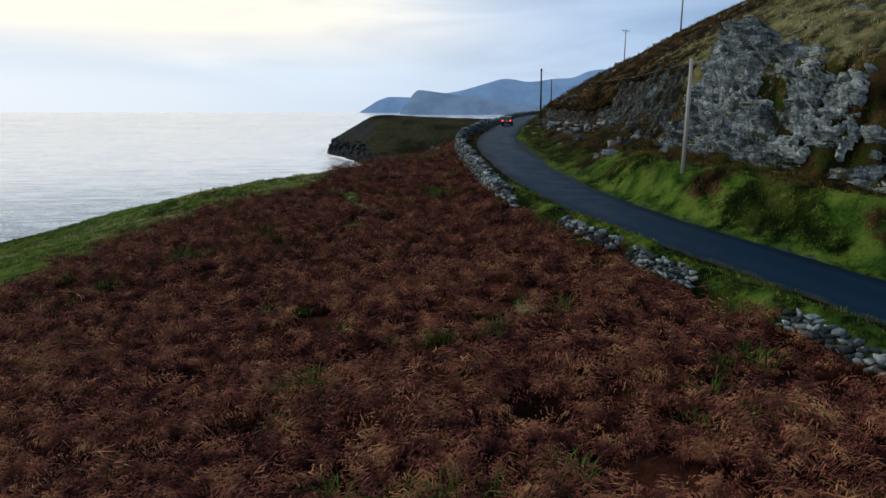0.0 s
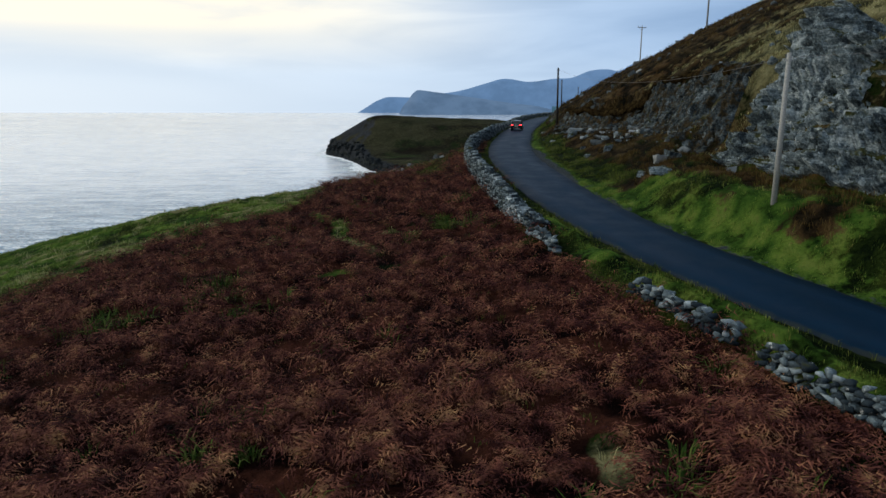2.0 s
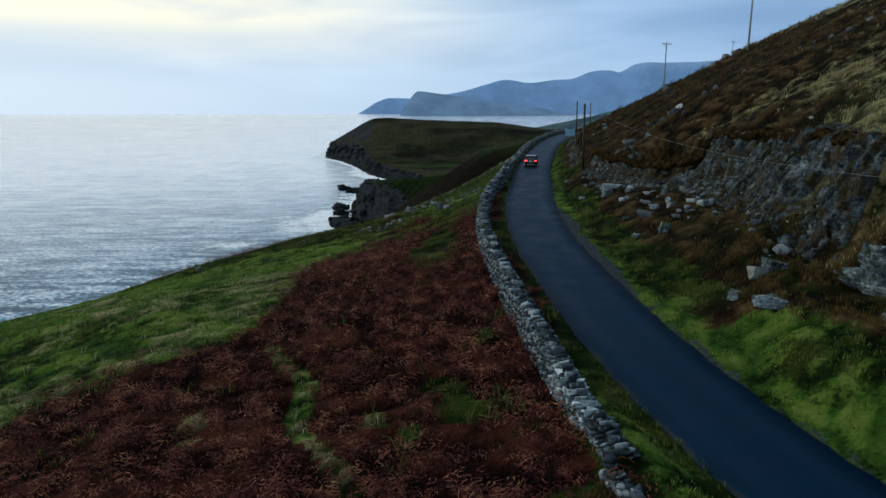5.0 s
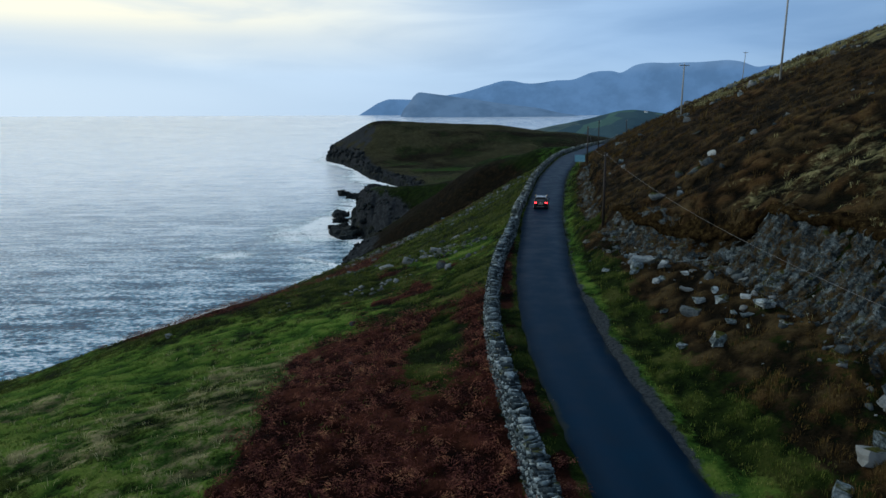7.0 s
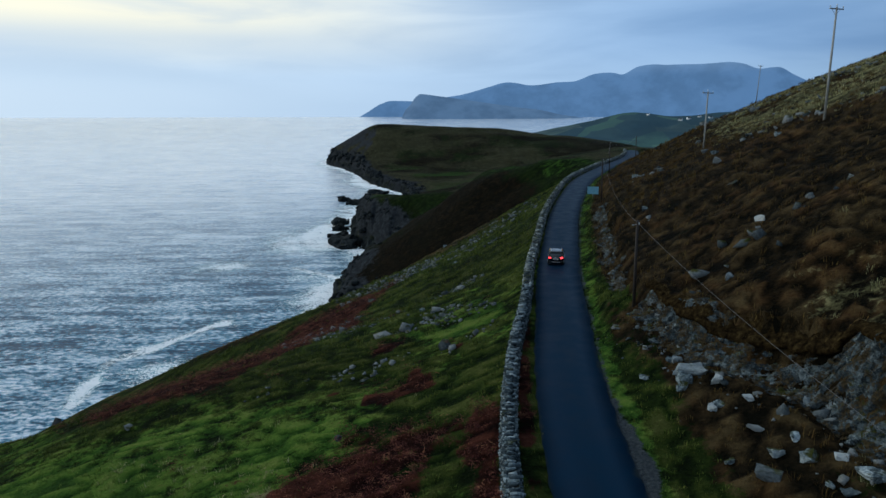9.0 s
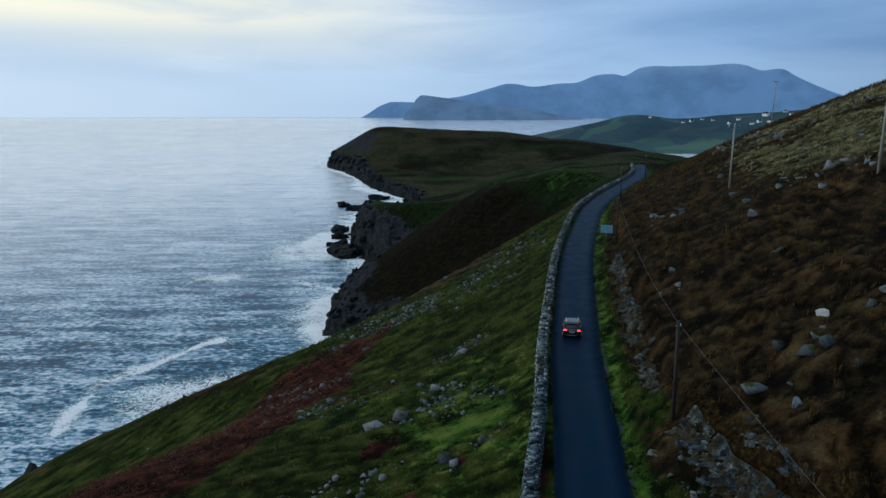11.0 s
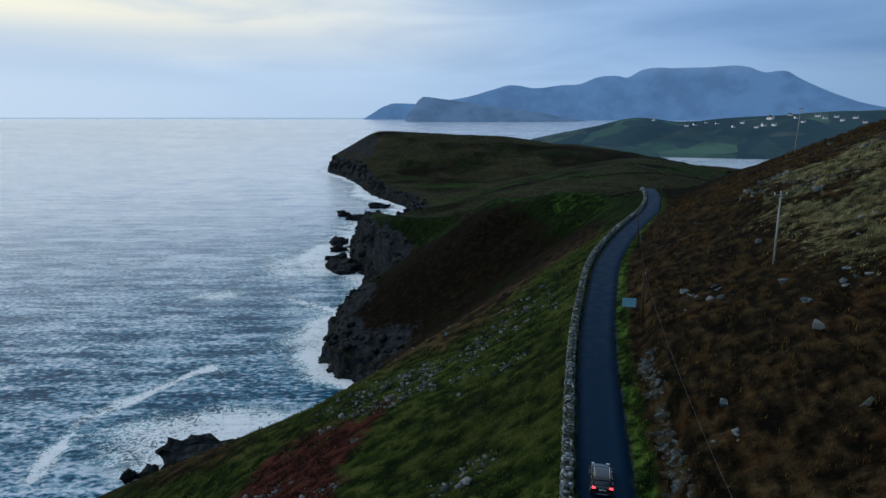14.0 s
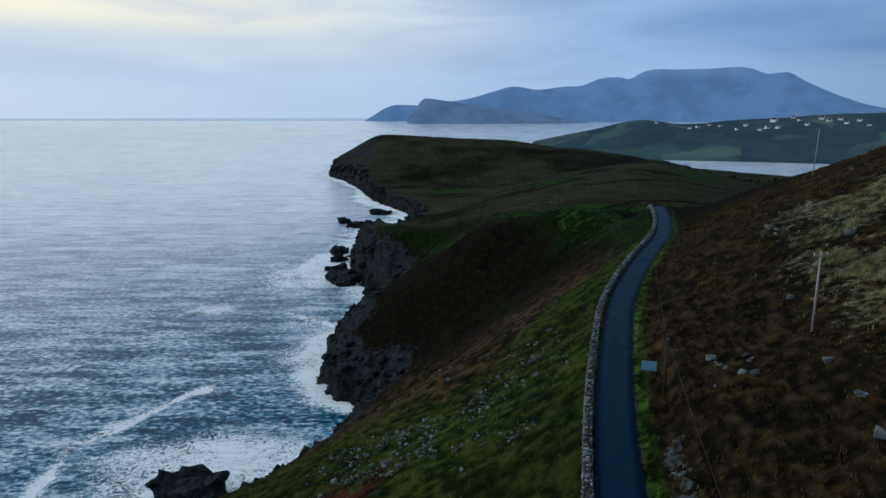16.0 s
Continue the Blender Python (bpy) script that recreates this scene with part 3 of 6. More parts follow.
RIM = curve_of([0, 15, 30, 37, 45, 50, 54, 56, 58.5, 62, 66, 72, 80, 86, 92], [34, 33, 30, 28.5, 25.5, 23.5, 22, 18, 14.3, 12, 12.8, 13.2, 13.5, 12, 8])


def bracken_mask(x, y):
    """Where the red bracken grows."""
    u = road_u(x, y)
    v = WALL_U(y) - u
    n = fractal(x, y, 14, 3, 11)
    n2 = fractal(x, y, 3.5, 3, 13)
    rim = RIM(y) + 1.2 * n + 1.3 * n2
    field = smooth(0.1, 0.8, v) * smooth(rim + 1.2, rim - 1.2, v) * smooth(89, 84, y + 4 * n)
    gaps = smooth(0.50, 0.62, n2) * smooth(16, 24, y)
    path = np.exp(-((x + 7.2 - 0.35 * (52 - y) + 0.5 * np.sin(y * 0.8)) / (0.55 + 0.3 * n2)) ** 2) * smooth(43, 46, y) * smooth(60, 56, y)
    path = np.maximum(path, 1.15 * np.exp(-(((v - 3.6 + 0.8 * n2) / 1.9) ** 2 + ((y - 76) / 8.5) ** 2)).clip(0, 0.87))
    path = np.maximum(path, np.exp(-((y - 43 - 0.15 * x) / 0.5) ** 2) * smooth(-9, -6, x) * 0.8)
    field = field * (1 - np.maximum(gaps, path))
    low = smooth(11.5, 7.0, np.abs(v - 35 - 4 * n - 3 * n2)) * smooth(100, 112, y) * smooth(178, 162, y + 5 * n) * smooth(-0.75, -0.4, n2)
    strip = smooth(0.65, 0.3, np.abs(u + 3.1)) * smooth(-0.35, 0.0, n2) * smooth(50, 60, y) * smooth(120, 100, y)
    spots = smooth(0.42, 0.55, n2 + 0.4 * n) * smooth(80, 90, y) * smooth(150, 120, y) * smooth(2, 5, v) * smooth(26, 20, v)
    return np.maximum.reduce([field, low * 0.9, strip * 0.8, spots * 0.8]) * (u < 0) * smooth(320, 280, y)


def heath_mask(x, y):
    u = road_u(x, y)
    n = fractal(x, y, 22, 4, 21)
    near_verge = smooth(2.8, 5.0, u) * (0.27 + 1.1 * fractal(x, y, 4, 3, 25)) * smooth(66, 56, y)
    brow = smooth(FOOT_U(y) - 3.5, FOOT_U(y) - 1.0, u) * smooth(FOOT_U(y) + 9, FOOT_U(y) + 4, u) * smooth(50, 58, y) * smooth(112, 95, y) * 0.6
    near_verge = np.maximum(near_verge, brow)
    right = np.maximum(near_verge, smooth(4.5 - 1.3 * smooth(95, 115, y), 7.5 - 2.3 * smooth(95, 115, y), u) * (0.70 + 0.35 * smooth(60, 90, y)) + (0.65 - 0.25 * smooth(60, 95, y)) * n * smooth(4, 9, u))
    left = 0.22 + 0.75 * n
    k = smooth(290, 360, y)
    # brown heath; extra weight here and in slope also paints the spur's shade
    dark = np.exp(-(((x - 0) / 60) ** 2 + ((y - 420) / 90) ** 2)) * 0.5
    far = 0.68 + 1.1 * n + 0.5 * fractal(x, y, 140, 3, 23) + dark - 0.9 * np.exp(-(((x - 60) / 13) ** 2 + ((y - 335) / 24) ** 2)) - 0.7 * np.exp(-(((x - 330) / 120) ** 2 + ((y - 1000) / 60) ** 2)) - 1.2 * smooth(24, 4, ridge_gap(x, y, BROW[1:])) - 0.7 * smooth(0.0, 0.35, fractal(x, y * 1.6, 75, 4, 91)) * smooth(480, 560, y)
    slope = smooth(175, 215, y) * smooth(12, 24, -u) * 0.45 + 0.45 * smooth(215, 260, y) * smooth(8, 22, -u)
    return np.where(u > 0, right, left * smooth(6, 14, -u) * smooth(125, 185, y) + slope) * (1 - k) + far * k


def lush_mask(x, y):
    """Grazed bright grass: the verge, and the field beyond the bend."""
    u = road_u(x, y)
    n = fractal(x, y, 8, 3, 41)
    wide = 8.5 - 3.6 * smooth(52, 64, y)
    verge = 0.95 * smooth(wide, wide - 3.0, u + 3.5 * n) * smooth(1.5, 2.5, u) * smooth(95, 60, y) * smooth(-0.50, 0.20, n)
    strip = smooth(4.2, 3.0, u + 0.8 * n) * smooth(1.5, 2.5, u) * (0.66 - 0.14 * smooth(85, 110, y))
    left = np.maximum((0.36 + 0.5 * n) * smooth(60, 85, y), smooth(114, 88, y) * smooth(-10, -16, u) * (0.76 + 0.5 * n)) * (u < 0) * smooth(150, 108, y)
    bank = 0.55 * np.exp(-((u - WALL_U(y) - 0.8) / 1.2) ** 2) * smooth(60, 45, y)
    field = 0.46 * np.exp(-(((x - 60) / 13) ** 2 + ((y - 335) / 24) ** 2)) + 0.8 * np.exp(-(((x - 330) / 120) ** 2 + ((y - 1000) / 60) ** 2))
    meadow = np.exp(-(((x - 150) / 110) ** 2 + ((y - 560) / 120) ** 2))
    moor = (0.80 * smooth(-0.08, 0.30, fractal(x, y * 1.6, 75, 4, 91)) + 0.75 * meadow) * smooth(500, 570, y - 0.5 * x) * smooth(1300, 1000, y)
    brow = 0.50 * smooth(22, 0, ridge_gap(x, y, BROW[1:]) + 12 * n) * smooth(310, 345, y) * smooth(560, 470, y)
    return np.maximum.reduce([verge, strip * (y < 300), left, bank, field, moor, brow])


def straw_mask(x, y):
    """Dry tan moor grass; on the far moor also paint for pale haze."""
    u = road_u(x, y)
    n = fractal(x, y, 10, 4, 45)
    hill = smooth(10, 15, u) * smooth(96, 70, y) * smooth(-0.75, -0.05, n)
    crest = 0.78 * smooth(18, 32, u - 14 * smooth(150, 110, y)) * smooth(260, 200, y) * smooth(-0.35, 0.1, n)
    left = smooth(-0.15, 0.35, n) * 0.5 * (u < -10) * smooth(98, 80, y)
    # far moor lightened with straw colour, standing in for distance haze
    far = smooth(500, 660, y) * (0.52 + 0.7 * fractal(x, y, 60, 4, 46))
    return np.maximum(np.maximum.reduce([hill, crest, left]) * (y < 320), far)


def rock_mask(x, y):
    e = 1.0
    gx = (land(x + e, y) - land(x - e, y)) / (2 * e)
    gy = (land(x, y + e) - land(x, y - e)) / (2 * e)
    d = sea_distance(np.asarray(x, float), np.asarray(y, float))
    n = fractal(x, y, 12, 4, 53)
    shore = smooth(24, 9, d + 12 * n) * smooth(200, 240, y)
    bare = smooth(0.28, 0.75, np.hypot(gx, gy)) * smooth(-0.35, 0.25, fractal(x, y, 30, 4, 55)) * smooth(700, 950, np.asarray(y))
    return np.maximum(np.maximum(shore, bare), smooth(1.15, 2.0, np.hypot(gx, gy)) * smooth(-0.25, 0.2, fractal(x, y, 4, 3, 51) + 0.25 * (np.asarray(x) < -20)) * ((np.asarray(x) < -10) | (np.asarray(y) > 330)))


def gravel_mask(x, y):
    u = road_u(x, y)
    edge = HALF + 0.25 + 0.7 * smooth(92, 76, y) * smooth(58, 68, y) + 0.5 * fractal(x, y, 3, 3, 47)
    bay = 0.9 * smooth(edge + 0.6, edge - 0.5, u) * (u > HALF - 0.3) * smooth(96, 88, y) * smooth(54, 62, y)
    return np.maximum(bay, smooth(0.5, 0.1, np.abs(u - HALF - 0.15)) * 0.55)


XS = steps((-1500, -400, 50), (-400, -160, 12), (-160, -60, 2.5), (-60, -32, 1.0), (-32, 42, 0.42), (42, 80, 1.0), (80, 160, 3), (160, 700, 15), (700, 1700, 60))
YS = steps((-60, -6, 2.0), (-6, 112, 0.5), (112, 200, 1.3), (200, 330, 2.4), (330, 720, 4.5), (720, 1100, 8), (1100, 1800, 14), (1800, 2000, 40))


def ground_surface(x, y):
    z = land(x, y)
    u = road_u(x, y)
    bed = smooth(HALF + 0.5, HALF + 0.1, np.abs(u)) * (y < 400)
    return z * (1 - bed) + (ROAD_Z(y) - 0.12) * bed


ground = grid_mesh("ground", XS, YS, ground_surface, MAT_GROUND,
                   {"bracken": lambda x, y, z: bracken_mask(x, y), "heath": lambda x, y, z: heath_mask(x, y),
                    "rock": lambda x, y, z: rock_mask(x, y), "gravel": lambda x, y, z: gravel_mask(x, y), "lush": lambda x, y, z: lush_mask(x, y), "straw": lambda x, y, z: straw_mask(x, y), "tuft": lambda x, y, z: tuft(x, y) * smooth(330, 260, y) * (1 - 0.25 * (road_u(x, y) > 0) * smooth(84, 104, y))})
tagged(ground, "coastal hillside of grass, heather and rust-red bracken above cliffs", "ground", kind="structure")

# ---- the sea ----
SEA_X = steps((-4600, -1200, 170), (-1200, -300, 30), (-300, 40, 2.5), (40, 800, 60), (800, 3400, 260))
SEA_Y = steps((-1500, 0, 150), (0, 180, 20), (180, 400, 2.5), (400, 760, 4), (760, 1600, 12), (1600, 4800, 80))


def sea_surface(x, y):
    far = np.hypot(x, y)
    return 0.30 * fractal(x * 0.6, y * 1.2, 16, 3, 31) * (far < 1500) + 90 * smooth(2300, 4900, far)


def surf_mask(x, y, z):
    d = -sea_distance(x, y)
    n = fractal(x, y, 40, 3, 33)
    edge = np.exp(-np.maximum(d - 2, 0) / np.maximum(11 + 17 * n + 14 * fractal(x, y, 90, 2, 36) + 8 * smooth(340, 420, y), 3.5)) * 1.55
    bay = 1.55 * np.exp(-(((x + 80) / 36) ** 2 + ((y - 288) / 27) ** 2)) + 1.9 * np.exp(-(((x + 94) / 26) ** 2 + ((y - 600) / 62) ** 2)) + 0.9 * np.exp(-(((x + 90) / 30) ** 2 + ((y - 760) / 90) ** 2))
    track = [(-128, 262, 0), (-133, 287, 0), (-135, 306, 0), (-124, 322, 0), (-113, 347, 0), (-106, 358, 0)]
    streak = 1.45 * np.exp(-((ridge_gap(x, y, track) + 4.5 * fractal(x, y, 15, 4, 35)) / (2.9 + 1.3 * n)) ** 2) * (0.55 + 0.45 * smooth(-0.35, 0.1, fractal(x, y, 12, 2, 37)))
    streak = np.maximum(streak, 1.1 * np.exp(-((ridge_gap(x, y, [(-98, 475, 0), (-82, 462, 0), (-64, 446, 0)]) + 2 * n) / 3.5) ** 2))
    wash = 0.4 * np.exp(-((d - 45) / 24) ** 2) * smooth(-0.1, 0.5, n) + 0.85 * np.exp(-(((x + 145 - 0.2 * (y - 480)) / 22) ** 2 + ((y - 480) / 18) ** 2)) + 0.7 * np.exp(-(((x + 122) / 30) ** 2 + ((y - 590) / 60) ** 2))
    wash = wash + 0.5 * np.exp(-(((x + 88) / 14) ** 2 + ((y - 452) / 12) ** 2))
    return np.maximum.reduce([edge, bay, streak, wash]) * (y < 1900)


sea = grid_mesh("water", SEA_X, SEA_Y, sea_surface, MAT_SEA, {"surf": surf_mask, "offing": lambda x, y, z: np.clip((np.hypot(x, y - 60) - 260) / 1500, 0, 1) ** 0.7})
tagged(sea, "grey-blue open sea with wind ripples and white surf", "sea", kind="structure")


# ---- the road ----
def road_mesh():
    bm = bmesh.new()
    lay = bm.verts.layers.float.new("across")
    prev = None
    for y in np.arange(-45, 402, 0.75):
        x, s = float(ROAD_X(y)), float(ROAD_X(y + 0.5) - ROAD_X(y - 0.5))
        nx, ny = 1 / math.hypot(1, s), -s / math.hypot(1, s)
        row = []
        for k in (-1.0, -0.98, -0.5, 0, 0.5, 0.98, 1.0):
            wob = 0.10 * math.sin(y * 0.9 + k) + 0.06 * math.sin(y * 2.3 + 2 * k) if abs(k) > 0.9 else 0
            uu = k * HALF + math.copysign(wob, k) if k else 0
            z = float(ROAD_Z(y)) + 0.03 - 0.05 * k * k - (0.16 if abs(k) == 1 else 0)
            vert = bm.verts.new((x + nx * uu, y + ny * uu, z))
            vert[lay] = abs(k)
            row.append(vert)
        if prev:
            for a in range(6):
                bm.faces.new((prev[a], prev[a + 1], row[a + 1], row[a]))
        prev = row
    me = bpy.data.meshes.new("road")
    bm.to_mesh(me)
    bm.free()
    me.polygons.foreach_set("use_smooth", np.ones(len(me.polygons), bool))
    me.materials.append(MAT_ROAD)
    return tagged(new("road", me), "narrow single-track asphalt coast road with worn edges", "road", kind="structure")


road = road_mesh()


# ---- tools for things ----
def part(name, bm, mat, parent=None, label="", smooth_faces=False):
    """Link a bmesh as one mesh object under a thing or part."""
    me = bpy.data.meshes.new(name)
    bm.normal_update()
    bm.to_mesh(me)
    bm.free()
    if smooth_faces:
        me.polygons.foreach_set("use_smooth", np.ones(len(me.polygons), bool))
    me.materials.append(mat)
    ob = new(name, me)
    if parent:
        ob.parent = parent
    if label:
        ob["label"] = label
    return ob


def soup(name, co, faces, mat, smooth_faces=False):
    """A mesh object from arrays of corners and triangles."""
    co, faces = np.asarray(co, np.float32), np.asarray(faces, np.int32)
    me = bpy.data.meshes.new(name)
    n = faces.shape[1]
    me.vertices.add(len(co)), me.loops.add(faces.size), me.polygons.add(len(faces))
    me.vertices.foreach_set("co", co.ravel())
    me.loops.foreach_set("vertex_index", faces.ravel())
    me.polygons.foreach_set("loop_start", np.arange(0, faces.size, n, dtype=np.int32))
    me.update(calc_edges=True)
    if smooth_faces:
        me.polygons.foreach_set("use_smooth", np.ones(len(faces), bool))
    me.materials.append(mat)
    return new(name, me)


def tube(bm, a, b, r0, r1=None, seg=10, cap=True):
    """A tapered round bar from a to b."""
    a, b = Vector(a), Vector(b)
    r1 = r0 if r1 is None else r1
    rot = (b - a).to_track_quat("Z", "Y").to_matrix()
    rings = [[bm.verts.new(c + rot @ Vector((r * math.cos(2 * math.pi * i / seg), r * math.sin(2 * math.pi * i / seg), 0))) for i in range(seg)] for c, r in ((a, r0), (b, r1))]
    for i in range(seg):
        bm.faces.new((rings[0][i], rings[0][(i + 1) % seg], rings[1][(i + 1) % seg], rings[1][i]))
    if cap:
        bm.faces.new(rings[0][::-1]), bm.faces.new(rings[1])
    return bm


def box(bm, lo, hi, bevel=0.0):
    r = bmesh.ops.create_cube(bm, size=1, matrix=Matrix.Translation([(p + q) / 2 for p, q in zip(lo, hi)]) @ Matrix.Diagonal([q - p for p, q in zip(lo, hi)] + [1]))
    if bevel:
        es = list({e for v in r["verts"] for e in v.link_edges})
        bmesh.ops.bevel(bm, geom=es, offset=bevel, segments=2, affect="EDGES")
    return bm


def hull(seed, n=13, boxy=0.55, spread=0.12):
    """Corners and triangles of an angular stone, about 1 in half-size."""
    rng = np.random.RandomState(seed)
    p = rng.normal(size=(n, 3))
    p /= np.linalg.norm(p, axis=1)[:, None]
    p = np.sign(p) * np.abs(p) ** boxy
    p /= np.abs(p).max(1)[:, None] ** 0.8
    p *= 1 + rng.uniform(-spread, spread, (n, 1))
    bm = bmesh.new()
    for q in p:
        bm.verts.new(q)
    r = bmesh.ops.convex_hull(bm, input=bm.verts)
    bmesh.ops.delete(bm, geom=list({v for v in r["geom_interior"] if isinstance(v, bmesh.types.BMVert)}), context="VERTS")
    bmesh.ops.triangulate(bm, faces=bm.faces)
    bm.verts.index_update()
    co = np.array([v.co for v in bm.verts])
    tr = np.array([[v.index for v in f.verts] for f in bm.faces])
    bm.free()
    return co, tr


HULLS = [hull(100 + i) for i in range(24)]
BOXY = [hull(200 + i, 14, 0.35, 0.16) for i in range(24)]
ROUND = [hull(300 + i, 26, 0.9, 0.10) for i in range(12)]


def turns(a, b, c):
    """Rotation matrices (n, 3, 3) from Euler angles in radians."""
    ca, sa, cb, sb, cc, sc = np.cos(a), np.sin(a), np.cos(b), np.sin(b), np.cos(c), np.sin(c)
    o, i = np.zeros_like(ca), np.ones_like(ca)
    rx = np.stack([np.stack([i, o, o], -1), np.stack([o, ca, -sa], -1), np.stack([o, sa, ca], -1)], -2)
    ry = np.stack([np.stack([cb, o, sb], -1), np.stack([o, i, o], -1), np.stack([-sb, o, cb], -1)], -2)
    rz = np.stack([np.stack([cc, -sc, o], -1), np.stack([sc, cc, o], -1), np.stack([o, o, i], -1)], -2)
    return rz @ ry @ rx


def stones(pos, rot, size, kinds, rng):
    """Join many stones: places (n,3), turns (n,3,3), half-sizes (n,3)."""
    co, tr, at = [], [], 0
    pick = rng.randint(0, len(kinds), len(pos))
    for k, (c, t) in enumerate(kinds):
        sel = np.where(pick == k)[0]
        if not len(sel):
            continue
        v = np.einsum("nij,nkj->nki", rot[sel], c[None] * size[sel][:, None, :]) + pos[sel][:, None, :]
        co.append(v.reshape(-1, 3))
        tr.append((t[None] + (np.arange(len(sel)) * len(c))[:, None, None] + at).reshape(-1, 3))
        at += len(sel) * len(c)
    return np.concatenate(co), np.concatenate(tr)

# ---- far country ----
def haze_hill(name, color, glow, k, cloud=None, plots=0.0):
    """Far hillside with its sea haze painted as emission; a cloud cap painted in where it reaches the cloud base."""
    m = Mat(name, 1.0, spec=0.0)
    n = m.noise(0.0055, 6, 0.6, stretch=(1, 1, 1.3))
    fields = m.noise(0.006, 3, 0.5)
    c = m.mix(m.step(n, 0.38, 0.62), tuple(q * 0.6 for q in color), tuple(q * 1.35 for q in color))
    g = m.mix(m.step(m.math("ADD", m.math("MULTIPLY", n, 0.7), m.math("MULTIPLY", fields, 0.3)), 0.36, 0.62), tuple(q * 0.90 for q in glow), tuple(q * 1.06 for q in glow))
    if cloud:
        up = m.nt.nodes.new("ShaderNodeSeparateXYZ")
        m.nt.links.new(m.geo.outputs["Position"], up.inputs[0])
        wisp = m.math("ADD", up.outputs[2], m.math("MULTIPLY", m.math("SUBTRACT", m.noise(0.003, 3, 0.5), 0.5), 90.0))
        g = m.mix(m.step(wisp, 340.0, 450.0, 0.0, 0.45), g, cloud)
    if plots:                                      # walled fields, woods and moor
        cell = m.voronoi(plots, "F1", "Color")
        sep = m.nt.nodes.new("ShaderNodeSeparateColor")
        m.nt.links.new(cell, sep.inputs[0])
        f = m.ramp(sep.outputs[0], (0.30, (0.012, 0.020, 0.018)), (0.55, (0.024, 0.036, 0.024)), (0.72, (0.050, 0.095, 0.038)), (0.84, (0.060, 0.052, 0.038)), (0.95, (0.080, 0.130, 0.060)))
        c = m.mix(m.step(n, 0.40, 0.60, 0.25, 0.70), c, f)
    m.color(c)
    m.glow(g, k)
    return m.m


def range_height(A, T, depth, crest, seed, amp, foot):
    H = crest(np.degrees(A)) + fractal(A * 4000, 0 * A, 220, 4, seed + 40) * amp * 0.35
    shape = np.where(T < 0.8, smooth(-0.15, 0.85, T), 1.0)
    Z = foot + (H - foot) * shape + fractal(A * 4000, T * depth * 2, 260, 5, seed, 0.55) * amp * np.sin(np.pi * np.clip(T, 0, 1) * 1.2).clip(0)
    return np.where(T == 0, foot - 30, Z)


def far_range(name, az0, az1, near, depth, crest, mat, label, seed, amp, foot=0.0):
    """A far range of hills on an arc: rises from the water to its crest."""
    az = np.radians(np.linspace(az0, az1, 240))
    ts = np.linspace(0, 1, 30)
    A, T = np.meshgrid(az, ts)
    R = near + depth * T
    Z = range_height(A, T, depth, crest, seed, amp, foot)
    co = np.stack([R * np.sin(A), 80 + R * np.cos(A), Z], -1).reshape(-1, 3)
    nx = len(az)
    faces = [(j * nx + i, j * nx + i + 1, (j + 1) * nx + i + 1, (j + 1) * nx + i) for j in range(len(ts) - 1) for i in range(nx - 1)]
    me = bpy.data.meshes.new(name)
    me.from_pydata(co.tolist(), [], faces)
    me.polygons.foreach_set("use_smooth", np.ones(len(me.polygons), bool))
    me.materials.append(mat)
    return tagged(new(name, me), label, "hills", kind="structure")


def shore_point(az, t):
    a = np.radians(np.array([az]))
    r = 1960 + 520 * t
    z = range_height(a, np.array([t]), 520, SHORE, 65, 14, 0)
    return float(r * np.sin(a[0])), float(80 + r * np.cos(a[0])), float(z[0])


# second colour of each: painted haze, given off as glow
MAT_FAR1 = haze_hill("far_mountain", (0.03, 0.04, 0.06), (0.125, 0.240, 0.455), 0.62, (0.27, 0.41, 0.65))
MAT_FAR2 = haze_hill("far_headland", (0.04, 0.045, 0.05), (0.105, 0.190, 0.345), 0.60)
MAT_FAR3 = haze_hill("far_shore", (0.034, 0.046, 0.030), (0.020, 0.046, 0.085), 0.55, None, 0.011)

MOUNTAIN = spline_of([-0.4, 1.3, 3.7, 4.8, 7.5, 9.2, 10.6, 11.9, 13.7, 14.2, 15.4, 17.9, 20.5, 23.1, 24.3, 25.0, 25.6, 26.5, 27.7, 29.1, 30.6, 31.9, 36.8],
                     [212, 232, 288, 315, 299, 312, 319, 361, 371, 360, 402, 414, 413, 407, 376, 383, 384, 341, 290, 239, 196, 172, 150])
HEADLAND = curve_of([-3.7, -3.3, -2.9, -2.4, -2.0, -0.6, 2.2, 5.1, 7.9, 9.7, 12.5, 17.7], [58, 125, 158, 210, 229, 218, 192, 160, 130, 100, 75, 55])
TIP = curve_of([-7.2, -6.3, -5.3, -4.4, -3.0, -1.0, 1.0], [82, 126, 176, 198, 197, 186, 150])
SHORE = curve_of([6.8, 9.6, 12.4, 15.5, 18.5, 22.7, 26.6, 32.6, 36.8], [30, 54, 81, 106, 95, 108, 117, 130, 140])
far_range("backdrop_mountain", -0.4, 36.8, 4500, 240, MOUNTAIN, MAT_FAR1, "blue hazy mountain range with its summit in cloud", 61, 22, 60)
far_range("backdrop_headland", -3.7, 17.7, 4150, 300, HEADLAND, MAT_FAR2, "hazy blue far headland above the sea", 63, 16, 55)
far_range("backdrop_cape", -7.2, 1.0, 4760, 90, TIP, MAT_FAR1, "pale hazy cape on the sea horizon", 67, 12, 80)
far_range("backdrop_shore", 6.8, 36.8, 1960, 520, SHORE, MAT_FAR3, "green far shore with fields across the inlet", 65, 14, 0)


